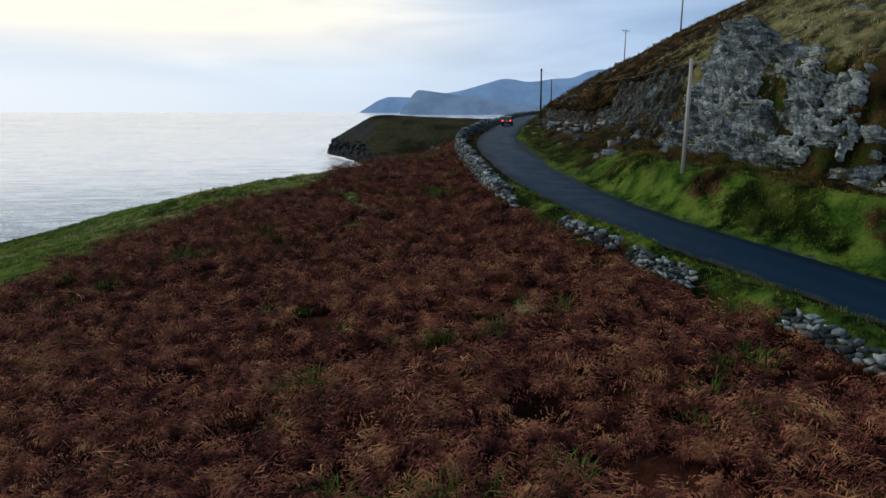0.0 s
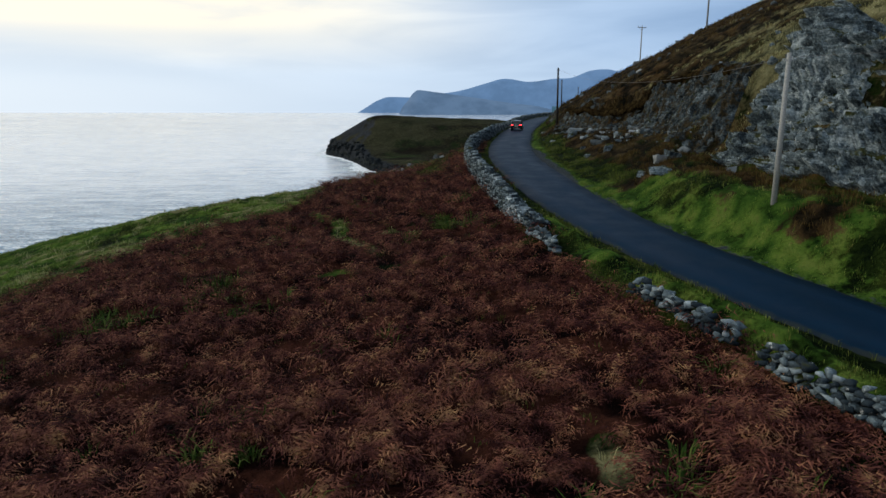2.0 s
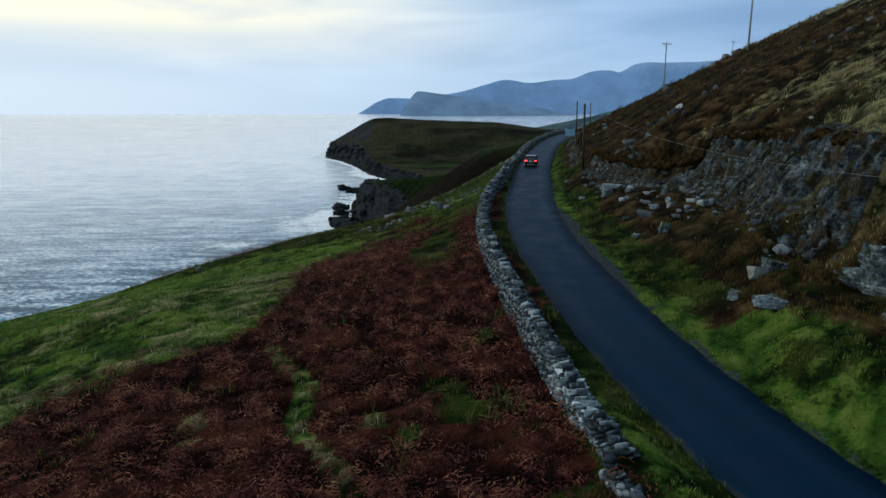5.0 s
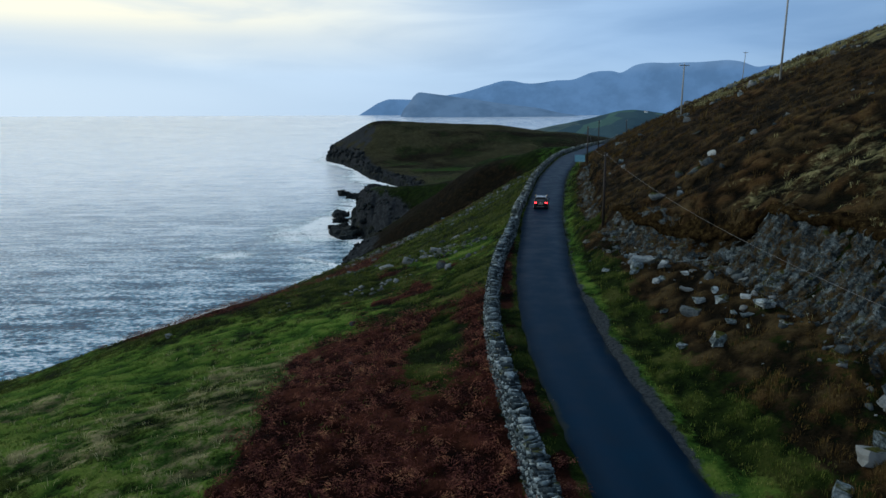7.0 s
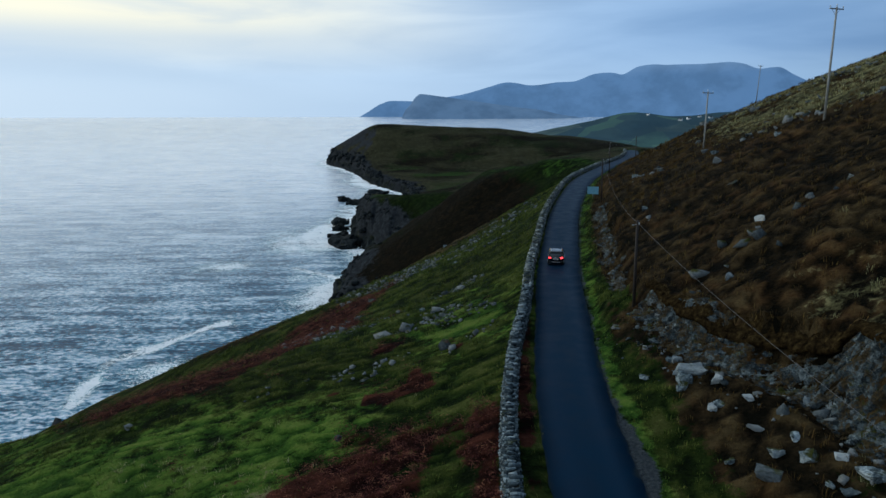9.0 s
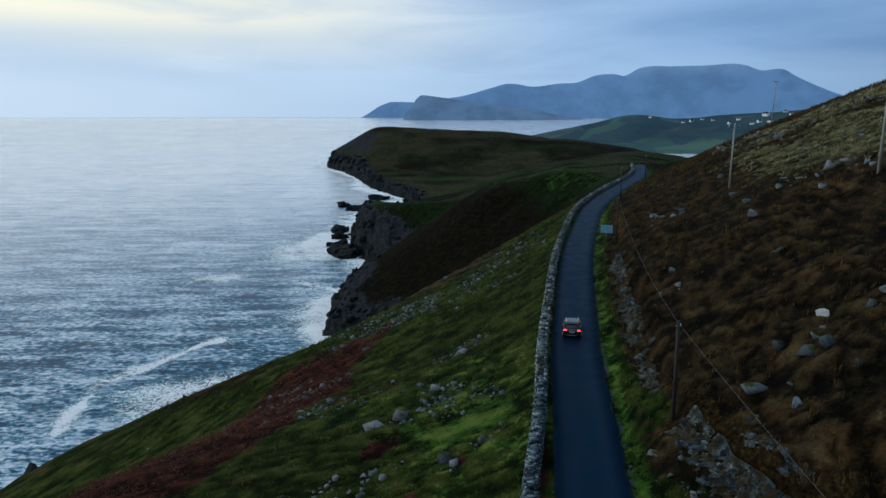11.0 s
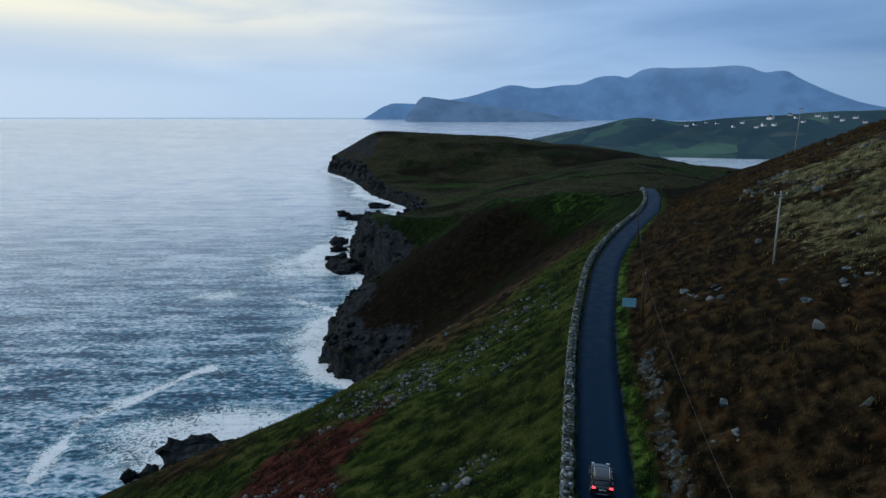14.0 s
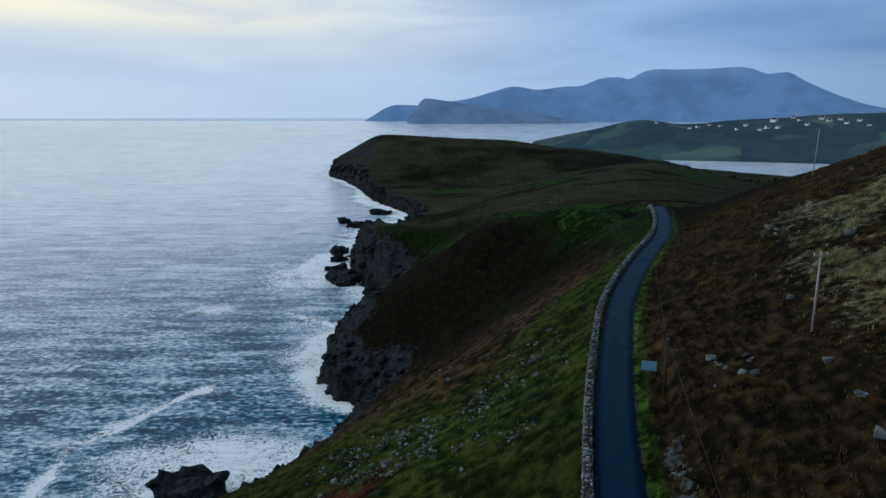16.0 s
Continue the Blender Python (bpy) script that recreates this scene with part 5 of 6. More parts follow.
    # boulders on the verge
    for x, y, s, sd, lab, mat in (
            (13.2, 54.5, (0.85, 0.5, 0.42), 30, "pale grey boulder in the grass", MAT_CRAG), (15.3, 58.4, (0.7, 0.5, 0.42), 8, "grey boulder in the grass", MAT_CRAG),
            (14.3, 58.0, (0.5, 0.42, 0.4), 11, "grey boulder in the grass", MAT_STONES), (12.9, 57.2, (0.4, 0.4, 0.3), 13, "small grey boulder in the grass", MAT_CRAG),
            (16.4, 51.0, (0.4, 0.32, 0.34), 17, "small grey boulder in the grass", MAT_STONES), (13.7, 70.6, (0.95, 0.7, 0.6), 20, "dark angular boulder below the rock face", MAT_CRAG),
            (13.7, 74.8, (0.9, 0.55, 0.5), 22, "grey angular boulder below the rock face", MAT_STONES), (12.2, 71.8, (0.5, 0.45, 0.35), 25, "grey angular boulder below the rock face", MAT_CRAG),
            (13.8, 88.4, (0.9, 0.45, 0.35), 28, "pale flat slab below the rock face", MAT_PALE), (15.0, 84.5, (0.5, 0.45, 0.7), 31, "pale upright slab below the rock face", MAT_PALE),
            (18.2, 80.2, (0.45, 0.4, 0.6), 33, "white quartz block in the rock face", MAT_PALE), (14.3, 82.0, (0.9, 0.5, 0.35), 35, "grey slab below the rock face", MAT_CRAG),
            (14.9, 79.0, (0.8, 0.6, 0.4), 38, "grey slab below the rock face", MAT_STONES), (12.9, 77.2, (0.5, 0.4, 0.3), 41, "grey stone below the rock face", MAT_CRAG),
            (15.2, 107.8, (0.6, 0.5, 0.6), 43, "grey boulder beside the verge", MAT_STONES), (14.4, 104.5, (0.5, 0.45, 0.45), 44, "grey boulder beside the verge", MAT_CRAG),
            (24.9, 102.0, (0.75, 0.6, 0.75), 46, "pale boulder on the heather hillside", MAT_PALE), (19.2, 93.6, (0.95, 0.4, 0.32), 2, "pale slab on the heather hillside", MAT_PALE),
            (28.5, 116.9, (1.3, 0.7, 0.6), 5, "grey boulder on the heather hillside", MAT_STONES), (22.2, 125.5, (0.7, 0.5, 0.5), 7, "grey boulder on the heather hillside", MAT_CRAG),
            (32.4, 130.5, (0.9, 0.7, 0.8), 9, "grey boulder on the heather hillside", MAT_STONES), (38.2, 128.0, (0.8, 0.6, 0.5), 12, "grey boulder on the heather hillside", MAT_CRAG),
            (44.0, 168.8, (1.0, 0.8, 0.7), 14, "grey boulder on the heather hillside", MAT_STONES), (30.4, 159.6, (0.9, 0.7, 0.6), 16, "grey boulder on the heather hillside", MAT_CRAG),
            (46.7, 200.8, (1.0, 0.8, 0.6), 18, "grey boulder on the heather hillside", MAT_STONES), (34.5, 136.5, (1.1, 0.8, 0.5), 21, "grey boulder on the heather hillside", MAT_CRAG),
            (36.6, 146.0, (0.9, 0.6, 0.5), 23, "grey boulder on the heather hillside", MAT_STONES), (40.5, 141.0, (1.0, 0.7, 0.5), 24, "grey boulder on the heather hillside", MAT_CRAG),
            (17.2, 200.8, (0.9, 0.7, 0.6), 26, "grey boulder on the grass slope", MAT_STONES), (-1.4, 202.5, (0.8, 0.6, 0.5), 27, "grey boulder on the grass slope", MAT_CRAG),
            (3.3, 163.4, (0.9, 0.7, 0.6), 29, "grey boulder on the grass slope", MAT_STONES), (0.4, 159.3, (0.8, 0.6, 0.5), 30, "grey boulder on the grass slope", MAT_CRAG),
            (-14.0, 158.6, (1.0, 0.8, 0.6), 32, "grey boulder on the grass slope", MAT_STONES), (-4.0, 122.4, (0.5, 0.5, 0.45), 34, "grey boulder on the grass slope", MAT_CRAG),
            (-28.8, 100.5, (0.6, 0.5, 0.4), 36, "grey boulder on the grass slope", MAT_STONES), (-7.1, 76.1, (0.22, 0.18, 0.35), 37, "small upright stone in the grass", MAT_CRAG),
            (-8.6, 88.3, (0.35, 0.3, 0.35), 39, "small grey stone in the grass", MAT_STONES)):
        boulder("boulder", x, y, tuple(q * (0.85 if y < 62 else 0.6) for q in s), sd, mat, lab, rng.uniform(0, 360), 0.3 if y < 95 else 0.44)
    # fallen slabs on the quarry floor
    for i in range(18):
        sy = rng.uniform(70, 92)
        sx, sy = road_point(sy, float(FOOT_U(sy)) - rng.uniform(0.2, 3.6))
        w = math.exp(rng.normal(-0.95, 0.35))
        boulder("slab", float(sx), float(sy), (w, w * rng.uniform(0.5, 0.8), w * rng.uniform(0.3, 0.55)), 60 + i, MAT_PALE if i % 3 == 0 else MAT_CRAG,
                "pale fallen slab on the quarry floor" if i % 3 == 0 else "grey fallen slab on the quarry floor", rng.uniform(0, 360), 0.25, "fallen slabs", None, "rock slab")
    # loose stones
    n = 9000
    x, y = rng.normal(-4, 12, n), rng.normal(150, 34, n)
    ok = (road_u(x, y) < -6) & (y > 100) & (fractal(x, y, 9, 4, 90) > 0.27)
    rubble("scree", x[ok], y[ok], np.exp(rng.normal(-2.05, 0.55, ok.sum())), MAT_STONES, "grey stones strewn down the grass slope", 91)
    n = 3200
    y = rng.uniform(95, 270, n)
    x, y = road_point(y, rng.uniform(8, 75, n))
    ok = fractal(x, y, 10, 4, 93) > 0.30
    rubble("hillside_stones", x[ok], y[ok], np.exp(rng.normal(-1.5, 0.5, ok.sum())), MAT_STONES, "grey stones among heather on the hillside", 94)
    n = 200
    y = rng.uniform(60, 97, n)
    x, y = road_point(y, FOOT_U(y) + rng.normal(0.2, 1.3, n))
    rubble("quarry_rubble", x, y, np.exp(rng.normal(-2.4, 0.6, n)), MAT_STONES, "broken stones at the foot of the rock face", 96, BOXY)
    n = 150
    y = rng.uniform(30, 80, n)
    x, y = road_point(y, FOOT_U(y) + FACE_W(y) + rng.uniform(0, 14, n))
    ok = fractal(x, y, 7, 3, 97) > 0.1
    rubble("hill_outcrop_stones", x[ok], y[ok], np.exp(rng.normal(-1.6, 0.5, ok.sum())), MAT_CRAG, "small rock outcrops in hillside grass", 98, BOXY)
    # cliffs and rocks in the surf
    sea_cliff(4, 7, "dark rock at the foot of a grass slope", 801, 12.0)
    sea_cliff(7, 11, "black rugged cliff of a spur above white surf", 802, 24.0)
    sea_cliff(11, 15, "black cliff of a grassy promontory and its cove", 803, 24.0)
    sea_cliff(15, 20, "dark cliffs below the far headland", 804, 22.0)
    for x, y, s, sd, lab in ((-80, 273, (10, 7.5, 5.6), 40, "large dark wet rock with a grassy crown in surf"), (-99, 263, (3, 2.2, 1.4), 42, "dark wet rock awash in white surf"),
                             (-94, 266, (3.4, 2.5, 1.8), 45, "dark wet rock awash in white surf"), (-76, 555, (16, 10, 5), 40, "broad black sea rock ringed by surf"),
                             (-88, 590, (8, 5, 3), 1, "black sea rock ringed by surf"), (-92, 625, (7, 6, 3.5), 4, "black sea rock ringed by surf"),
                             (-96, 655, (10, 6, 4), 6, "black sea rock ringed by surf"), (-54, 520, (5, 4, 3), 10, "black sea rock ringed by surf"),
                             (-98, 800, (11, 8, 4), 43, "black sea rock ringed by surf"), (-118, 830, (9, 6, 4), 19, "black sea rock ringed by surf"),
                             (-85, 900, (12, 9, 5), 44, "black sea rock ringed by surf")):
        boulder("sea_rock", x, y, s, sd, MAT_WET, lab, rng.uniform(0, 360), 0.35, "sea rocks off the cliffs", 0.0, "sea rock", 2.1)
    # broken rock along the foot of the cliffs
    n = 1500
    i = rng.randint(3, 21, n)
    q = rng.rand(n)
    a, b = COAST[i], COAST[i + 1]
    x = a[:, 0] + q * (b[:, 0] - a[:, 0]) + rng.normal(5, 6, n)
    y = a[:, 1] + q * (b[:, 1] - a[:, 1])
    s = np.exp(rng.normal(-0.15, 0.55, n)) * (0.7 + 0.8 * smooth(300, 1200, y))
    rubble("shore_rocks", x, y, s, MAT_WET, "dark wet broken rock along the waterline", 99, BOXY, 1.0)


rocks()
dry_stone_wall()


# ---- bracken and grass ----
def leaf_material(name, stops, rough=0.75, leaf=0.50, clump=0.36, tan=0.0):
    m = Mat(name, rough, spec=0.03)
    v = m.math("ADD", m.math("MULTIPLY", m.math("SUBTRACT", m.island(), 0.5), leaf), m.math("ADD", m.math("MULTIPLY", m.noise(0.35, 3), 0.28), m.math("MULTIPLY", m.math("SUBTRACT", m.noise(1.3, 3), 0.5), clump)))
    v = m.math("ADD", v, 0.43)
    if tan:                                        # paler and tanner towards the lower end of the field
        at = m.nt.nodes.new("ShaderNodeSeparateXYZ")
        m.nt.links.new(m.geo.outputs["Position"], at.inputs[0])
        v = m.math("ADD", v, m.step(m.math("ADD", at.outputs[1], m.math("MULTIPLY", m.noise(0.12, 3), 16.0)), 58.0, 20.0, 0.0, tan))
    m.color(m.ramp(v, *stops))
    return m.m


MAT_BRACKEN = leaf_material("dead_bracken", ((0.28, (0.004, 0.002, 0.002)), (0.45, (0.035, 0.0110, 0.0110)), (0.60, (0.108, 0.036, 0.028)), (0.78, (0.205, 0.084, 0.050)), (0.98, (0.33, 0.18, 0.085))), leaf=0.13, clump=1.75, tan=0.07)
MAT_GRASS = leaf_material("rough_grass", ((0.22, (0.015, 0.028, 0.005)), (0.42, (0.036, 0.060, 0.010)), (0.60, (0.072, 0.100, 0.018)), (0.78, (0.135, 0.145, 0.034)), (0.95, (0.20, 0.185, 0.06))), clump=0.7)
MAT_LUSH = leaf_material("lush_grass", ((0.22, (0.022, 0.048, 0.008)), (0.45, (0.068, 0.125, 0.020)), (0.62, (0.130, 0.190, 0.034)), (0.80, (0.20, 0.23, 0.06)), (0.95, (0.29, 0.28, 0.10))), clump=0.6)
MAT_WEEDS = leaf_material("green_weed", ((0.22, (0.010, 0.026, 0.006)), (0.45, (0.030, 0.062, 0.012)), (0.62, (0.060, 0.100, 0.018)), (0.80, (0.10, 0.125, 0.03)), (0.95, (0.16, 0.16, 0.06))), clump=0.6)
MAT_HEATH = leaf_material("heather_tussock", ((0.22, (0.014, 0.010, 0.005)), (0.45, (0.048, 0.028, 0.011)), (0.62, (0.088, 0.054, 0.017)), (0.80, (0.122, 0.088, 0.026)), (0.95, (0.17, 0.138, 0.046))))
MAT_STRAW = leaf_material("moor_grass", ((0.22, (0.080, 0.082, 0.036)), (0.45, (0.20, 0.195, 0.086)), (0.62, (0.32, 0.305, 0.145)), (0.80, (0.42, 0.39, 0.20)), (0.95, (0.52, 0.48, 0.28))))


def fronds(x, y, n_pin, length, rng, per, spread=0.20, rise=(0.95, 1.55)):
    """Arching dead fronds with ragged side leaflets, many to a domed clump at each (x, y)."""
    cx, cy = np.repeat(x, per), np.repeat(y, per)
    n = len(cx)
    head = rng.uniform(0, 2 * np.pi, n)
    rad = spread * np.sqrt(rng.rand(n))
    bx, by = cx + rad * np.cos(head), cy + rad * np.sin(head)
    bz = land(bx, by) - 0.05 + np.repeat(rng.uniform(0.0, 0.5, len(x)), per) * rng.uniform(0.2, 1.0, n)
    comb = np.repeat(2.2 + 1.6 * fractal(x, y, 5.0, 2, 73), per)
    head = np.where(rng.rand(n) < 0.30, comb + rng.normal(0, 0.5, n), head + rng.normal(0, 0.5, n))
    lift = rng.uniform(*rise, n)
    vigour = np.clip(0.98 + 0.75 * fractal(x, y, 1.9, 3, 71) + rng.normal(0, 0.14, len(x)), 0.62, 1.6)
    vigour = vigour * np.where(road_u(x, y) > -3.9, 0.45, 1.0)      # stunted beside the road
    ln = length * np.exp(rng.normal(0, 0.25, n)) * np.repeat(vigour, per)
    k = n_pin
    t = np.sort(np.concatenate([np.arange(k) / k, (np.arange(k) + 0.5) / k]))
    t = np.append(t, 1.0)[None]                                    # 2k + 1 stations
    bend = rng.uniform(1.25, 2.7, n)[:, None]
    ang = lift[:, None] * (1 - t * bend)
    step = np.diff(t) * ln[:, None]
    r = np.concatenate([np.zeros((n, 1)), np.cumsum(np.cos(ang[:, :-1]) * step, 1)], 1)
    z = np.concatenate([np.zeros((n, 1)), np.cumsum(np.sin(ang[:, :-1]) * step, 1)], 1)
    twist = head[:, None] + rng.normal(0, 0.5, n)[:, None] * t
    ch, sh = np.cos(twist), np.sin(twist)
    stem = np.stack([bx[:, None] + r * ch, by[:, None] + r * sh, bz[:, None] + z], -1)
    tm = (np.arange(k) + 0.2)[None] / k
    w = ln[:, None] * 0.20 * np.clip(np.sin(np.pi * np.clip(tm * 0.9 + 0.12, 0, 1)), 0.2, 1) * rng.uniform(0.35, 1.25, (n, k))
    mid, nxt = stem[:, 0:-1:2], stem[:, 1::2]
    ahead = (nxt - mid) / np.maximum(np.linalg.norm(nxt - mid, axis=-1, keepdims=True), 1e-6)
    narrow = np.minimum(0.045 / np.maximum(ln[:, None] / (2 * k), 1e-6), 1.0)[..., None]
    stem[:, 1::2] = mid + (nxt - mid) * narrow                 # slender leaflets
    tips = []
    for sgn in (-1, 1):
        curl = rng.normal(0, 0.28, w.shape + (3,))              # withered leaflets curl and hang
        side = np.stack([-sgn * sh[:, 0:-1:2], sgn * ch[:, 0:-1:2], np.full(w.shape, -0.75)], -1)
        tips.append(mid + w[..., None] * (curl + 0.55 * side + 0.75 * ahead))
    co = np.concatenate([stem, tips[0], tips[1]], 1)
    m = 2 * k + 1
    i = np.arange(k)
    left = np.stack([2 * i, 2 * i + 1, m + i], -1)
    right = np.stack([2 * i + 1, 2 * i, m + k + i], -1)
    tri = np.concatenate([left, right])
    tri = tri[None] + (np.arange(n) * (m + 2 * k))[:, None, None]
    return co.reshape(-1, 3), tri.reshape(-1, 3)


def blades(x, y, per, length, width, rng, spread=0.10, droop=0.6):
    """Tussocks of bent blades, two triangles each."""
    cx, cy = np.repeat(x, per), np.repeat(y, per)
    n = len(cx)
    head = rng.uniform(0, 2 * np.pi, n)
    ln = np.repeat(length * np.exp(rng.normal(0, 0.25, len(x))), per) * rng.uniform(0.6, 1.2, n)
    rad = np.repeat(np.broadcast_to(spread, x.shape), per) * np.sqrt(rng.rand(n))
    bx, by = cx + rad * np.cos(head), cy + rad * np.sin(head)
    bz = land(bx, by) - 0.03
    head = head + rng.normal(0, 0.6, n)
    w = np.repeat(np.broadcast_to(width, x.shape), per) * rng.uniform(0.7, 1.3, n)
    out = rng.uniform(0.15, 1.0, n) * droop
    c, s = np.cos(head), np.sin(head)
    px, py = -s * w / 2, c * w / 2
    b = np.stack([bx, by, bz], -1)
    side = np.stack([px, py, 0 * px], -1)
    m = b + np.stack([c * ln * 0.35 * out, s * ln * 0.35 * out, ln * 0.6], -1)
    e = b + np.stack([c * ln * out, s * ln * out, ln * (1 - 0.35 * out)], -1)
    co = np.stack([b - side, b + side, m + side * 0.7, m - side * 0.7, e], 1)
    tri = np.array([[0, 1, 2], [0, 2, 3], [3, 2, 4]])[None] + (np.arange(n) * 5)[:, None, None]
    return co.reshape(-1, 3), tri.reshape(-1, 3)


def joined(name, parts, mat, label, cat):
    co, tr, at = [], [], 0
    for c, t in parts:
        co.append(c), tr.append(t + at)
        at += len(c)
    return tagged(soup(name, np.concatenate(co), np.concatenate(tr), mat), label, cat, kind="stuff")


def sown(rng, x0, x1, y0, y1, density, chance):
    """Random places with a chance by place."""
    n = int((x1 - x0) * (y1 - y0) * density)
    x, y = rng.uniform(x0, x1, n), rng.uniform(y0, y1, n)
    ok = rng.rand(n) < chance(x, y)
    return x[ok], y[ok]


def plants():
    rng = np.random.RandomState(21)

    def red(x, y):
        return smooth(0.25, 0.6, bracken_mask(x, y))

    def dry(x, y):                      # open ground that is neither road nor rock
        u = road_u(x, y)
        return (np.abs(u) > HALF + 0.15) * 1.0

    def green(x, y):
        return (0.15 + 0.85 * tuft(x, y)) * dry(x, y) * (1 - smooth(0.35, 0.65, heath_mask(x, y))) * (1 - 0.9 * red(x, y)) * (1 - smooth(0.3, 0.6, gravel_mask(x, y))) * (1 - 0.7 * rock_mask(x, y))

    def brown(x, y):
        return (0.2 + 0.8 * tuft(x, y)) * (1 - 0.85 * straw_mask(x, y)) * dry(x, y) * smooth(0.35, 0.65, heath_mask(x, y)) * (1 - red(x, y)) * (1 - 0.7 * rock_mask(x, y))
    got = []
    for (x0, x1, y0, y1, gap, seg, ln, per) in ((-17, 14, 4, 15, 0.98, 11, 0.95, 58), (-27, 14, 15, 28, 0.98, 9, 0.95, 52), (-37, 13, 28, 45, 1.0, 7, 0.96, 44), (-34, 12, 45, 65, 1.0, 5, 0.98, 34), (-30, 9, 65, 92, 1.0, 4, 1.0, 26),
                                                (-50, 0, 92, 180, 0.95, 3, 1.0, 10)):
        gx, gy = np.meshgrid(np.arange(x0, x1, gap), np.arange(y0, y1, gap))
        x, y = gx.ravel() + rng.uniform(-0.42, 0.42, gx.size) * gap, gy.ravel() + rng.uniform(-0.42, 0.42, gx.size) * gap
        ok = (rng.rand(len(x)) < red(x, y) * 0.93) & (fractal(x, y, 1.5, 2, 79) > -0.55)
        got.append(fronds(x[ok], y[ok], seg, ln, rng, per))
    joined("bracken", got, MAT_BRACKEN, "dense dead bracken, rust red to tan, collapsed in tufts", "bracken")
    got, bright = [], []
    for (x0, x1, y0, y1, dens, per, ln, w, sp) in ((5, 20, 15, 66, 9.0, 9, 0.17, 0.022, 0.18), (-40, 22, 8, 45, 7.0, 8, 0.20, 0.022, 0.18), (-45, 20, 45, 75, 6.5, 8, 0.21, 0.028, 0.2), (-50, 18, 75, 112, 4.0, 8, 0.22, 0.034, 0.22),
                                                   (-60, 22, 112, 160, 1.9, 8, 0.32, 0.045, 0.3), (-60, 60, 160, 270, 0.8, 8, 0.42, 0.08, 0.45)):
        x, y = sown(rng, x0, x1, y0, y1, dens, green)
        far_off = np.full(len(x), ln)
        k = rng.rand(len(x)) < smooth(0.3, 0.7, lush_mask(x, y))
        got.append(blades(x[~k], y[~k], per, far_off[~k], w, rng, sp))
        bright.append(blades(x[k], y[k], per, far_off[k] * 0.7, w, rng, sp))
    joined("grass", got, MAT_GRASS, "rough green coastal grass in tussocks", "grass")
    joined("verge_grass", bright, MAT_LUSH, "bright short grazed grass along the verge", "grass")
    got = []
    for (x0, x1, y0, y1, dens, per, ln, w, sp) in ((-17, 14, 3, 24, 5.0, 20, 0.60, 0.040, 0.22), (-30, 13, 24, 60, 2.6, 14, 0.55, 0.05, 0.24)):
        x, y = sown(rng, x0, x1, y0, y1, dens, lambda x, y: red(x, y) * smooth(0.30, 0.50, fractal(x, y, 2.2, 3, 83) + 0.22 * smooth(2, 10, x) * smooth(26, 14, y)))
        got.append(blades(x, y, per, ln, w, rng, sp, 1.2))
    joined("green_weeds", got, MAT_WEEDS, "fresh green weeds growing among dead bracken", "weeds")
    got = []
    for (x0, x1, y0, y1, dens, per, ln, w, sp) in ((5, 24, 15, 66, 5.0, 16, 0.30, 0.022, 0.28), (6, 44, 15, 75, 2.2, 14, 0.30, 0.024, 0.28), (9, 48, 75, 125, 1.4, 8, 0.38, 0.034, 0.26), (-60, 0, 95, 200, 0.9, 9, 0.42, 0.05, 0.35),
                                                   (16, 90, 125, 190, 1.1, 9, 0.45, 0.05, 0.36), (40, 140, 190, 290, 0.45, 9, 0.6, 0.09, 0.5)):
        x, y = sown(rng, x0, x1, y0, y1, dens, brown)
        got.append(blades(x, y, per, ln, w, rng, sp, 0.9))
    joined("heather", got, MAT_HEATH, "brown heather and dry moor grass tussocks", "heather")

    got = []
    for (x0, x1, y0, y1, dens, per, ln, w, sp) in ((12, 50, 15, 75, 4.4, 12, 0.28, 0.028, 0.28), (12, 60, 75, 125, 1.4, 10, 0.32, 0.03, 0.28), (20, 100, 125, 210, 0.9, 9, 0.45, 0.05, 0.36),
                                                   (-60, 4, 8, 98, 3.2, 8, 0.30, 0.030, 0.22)):
        x, y = sown(rng, x0, x1, y0, y1, dens, lambda x, y: (0.1 + 0.9 * tuft(x, y)) * straw_mask(x, y) * dry(x, y) * (1 - red(x, y)))
        got.append(blades(x, y, per, ln, w, rng, sp, 0.9))
    joined("moor_grass", got, MAT_STRAW, "tan dry moor grass tussocks", "grass")


plants()


# ---- poles, cables, sign ----
MAT_POLE_PALE = plain("weathered_pole", (0.30, 0.30, 0.28), 0.85, scale=14)
MAT_POLE_DARK = plain("creosoted_pole", (0.020, 0.015, 0.012), 0.75, scale=14)
MAT_STEEL = plain("galvanised_steel", (0.35, 0.36, 0.37), 0.45, 0.8)
MAT_CERAMIC = plain("white_ceramic", (0.70, 0.71, 0.70), 0.25)
MAT_CABLE = plain("grey_cable", (0.11, 0.11, 0.115), 0.6)


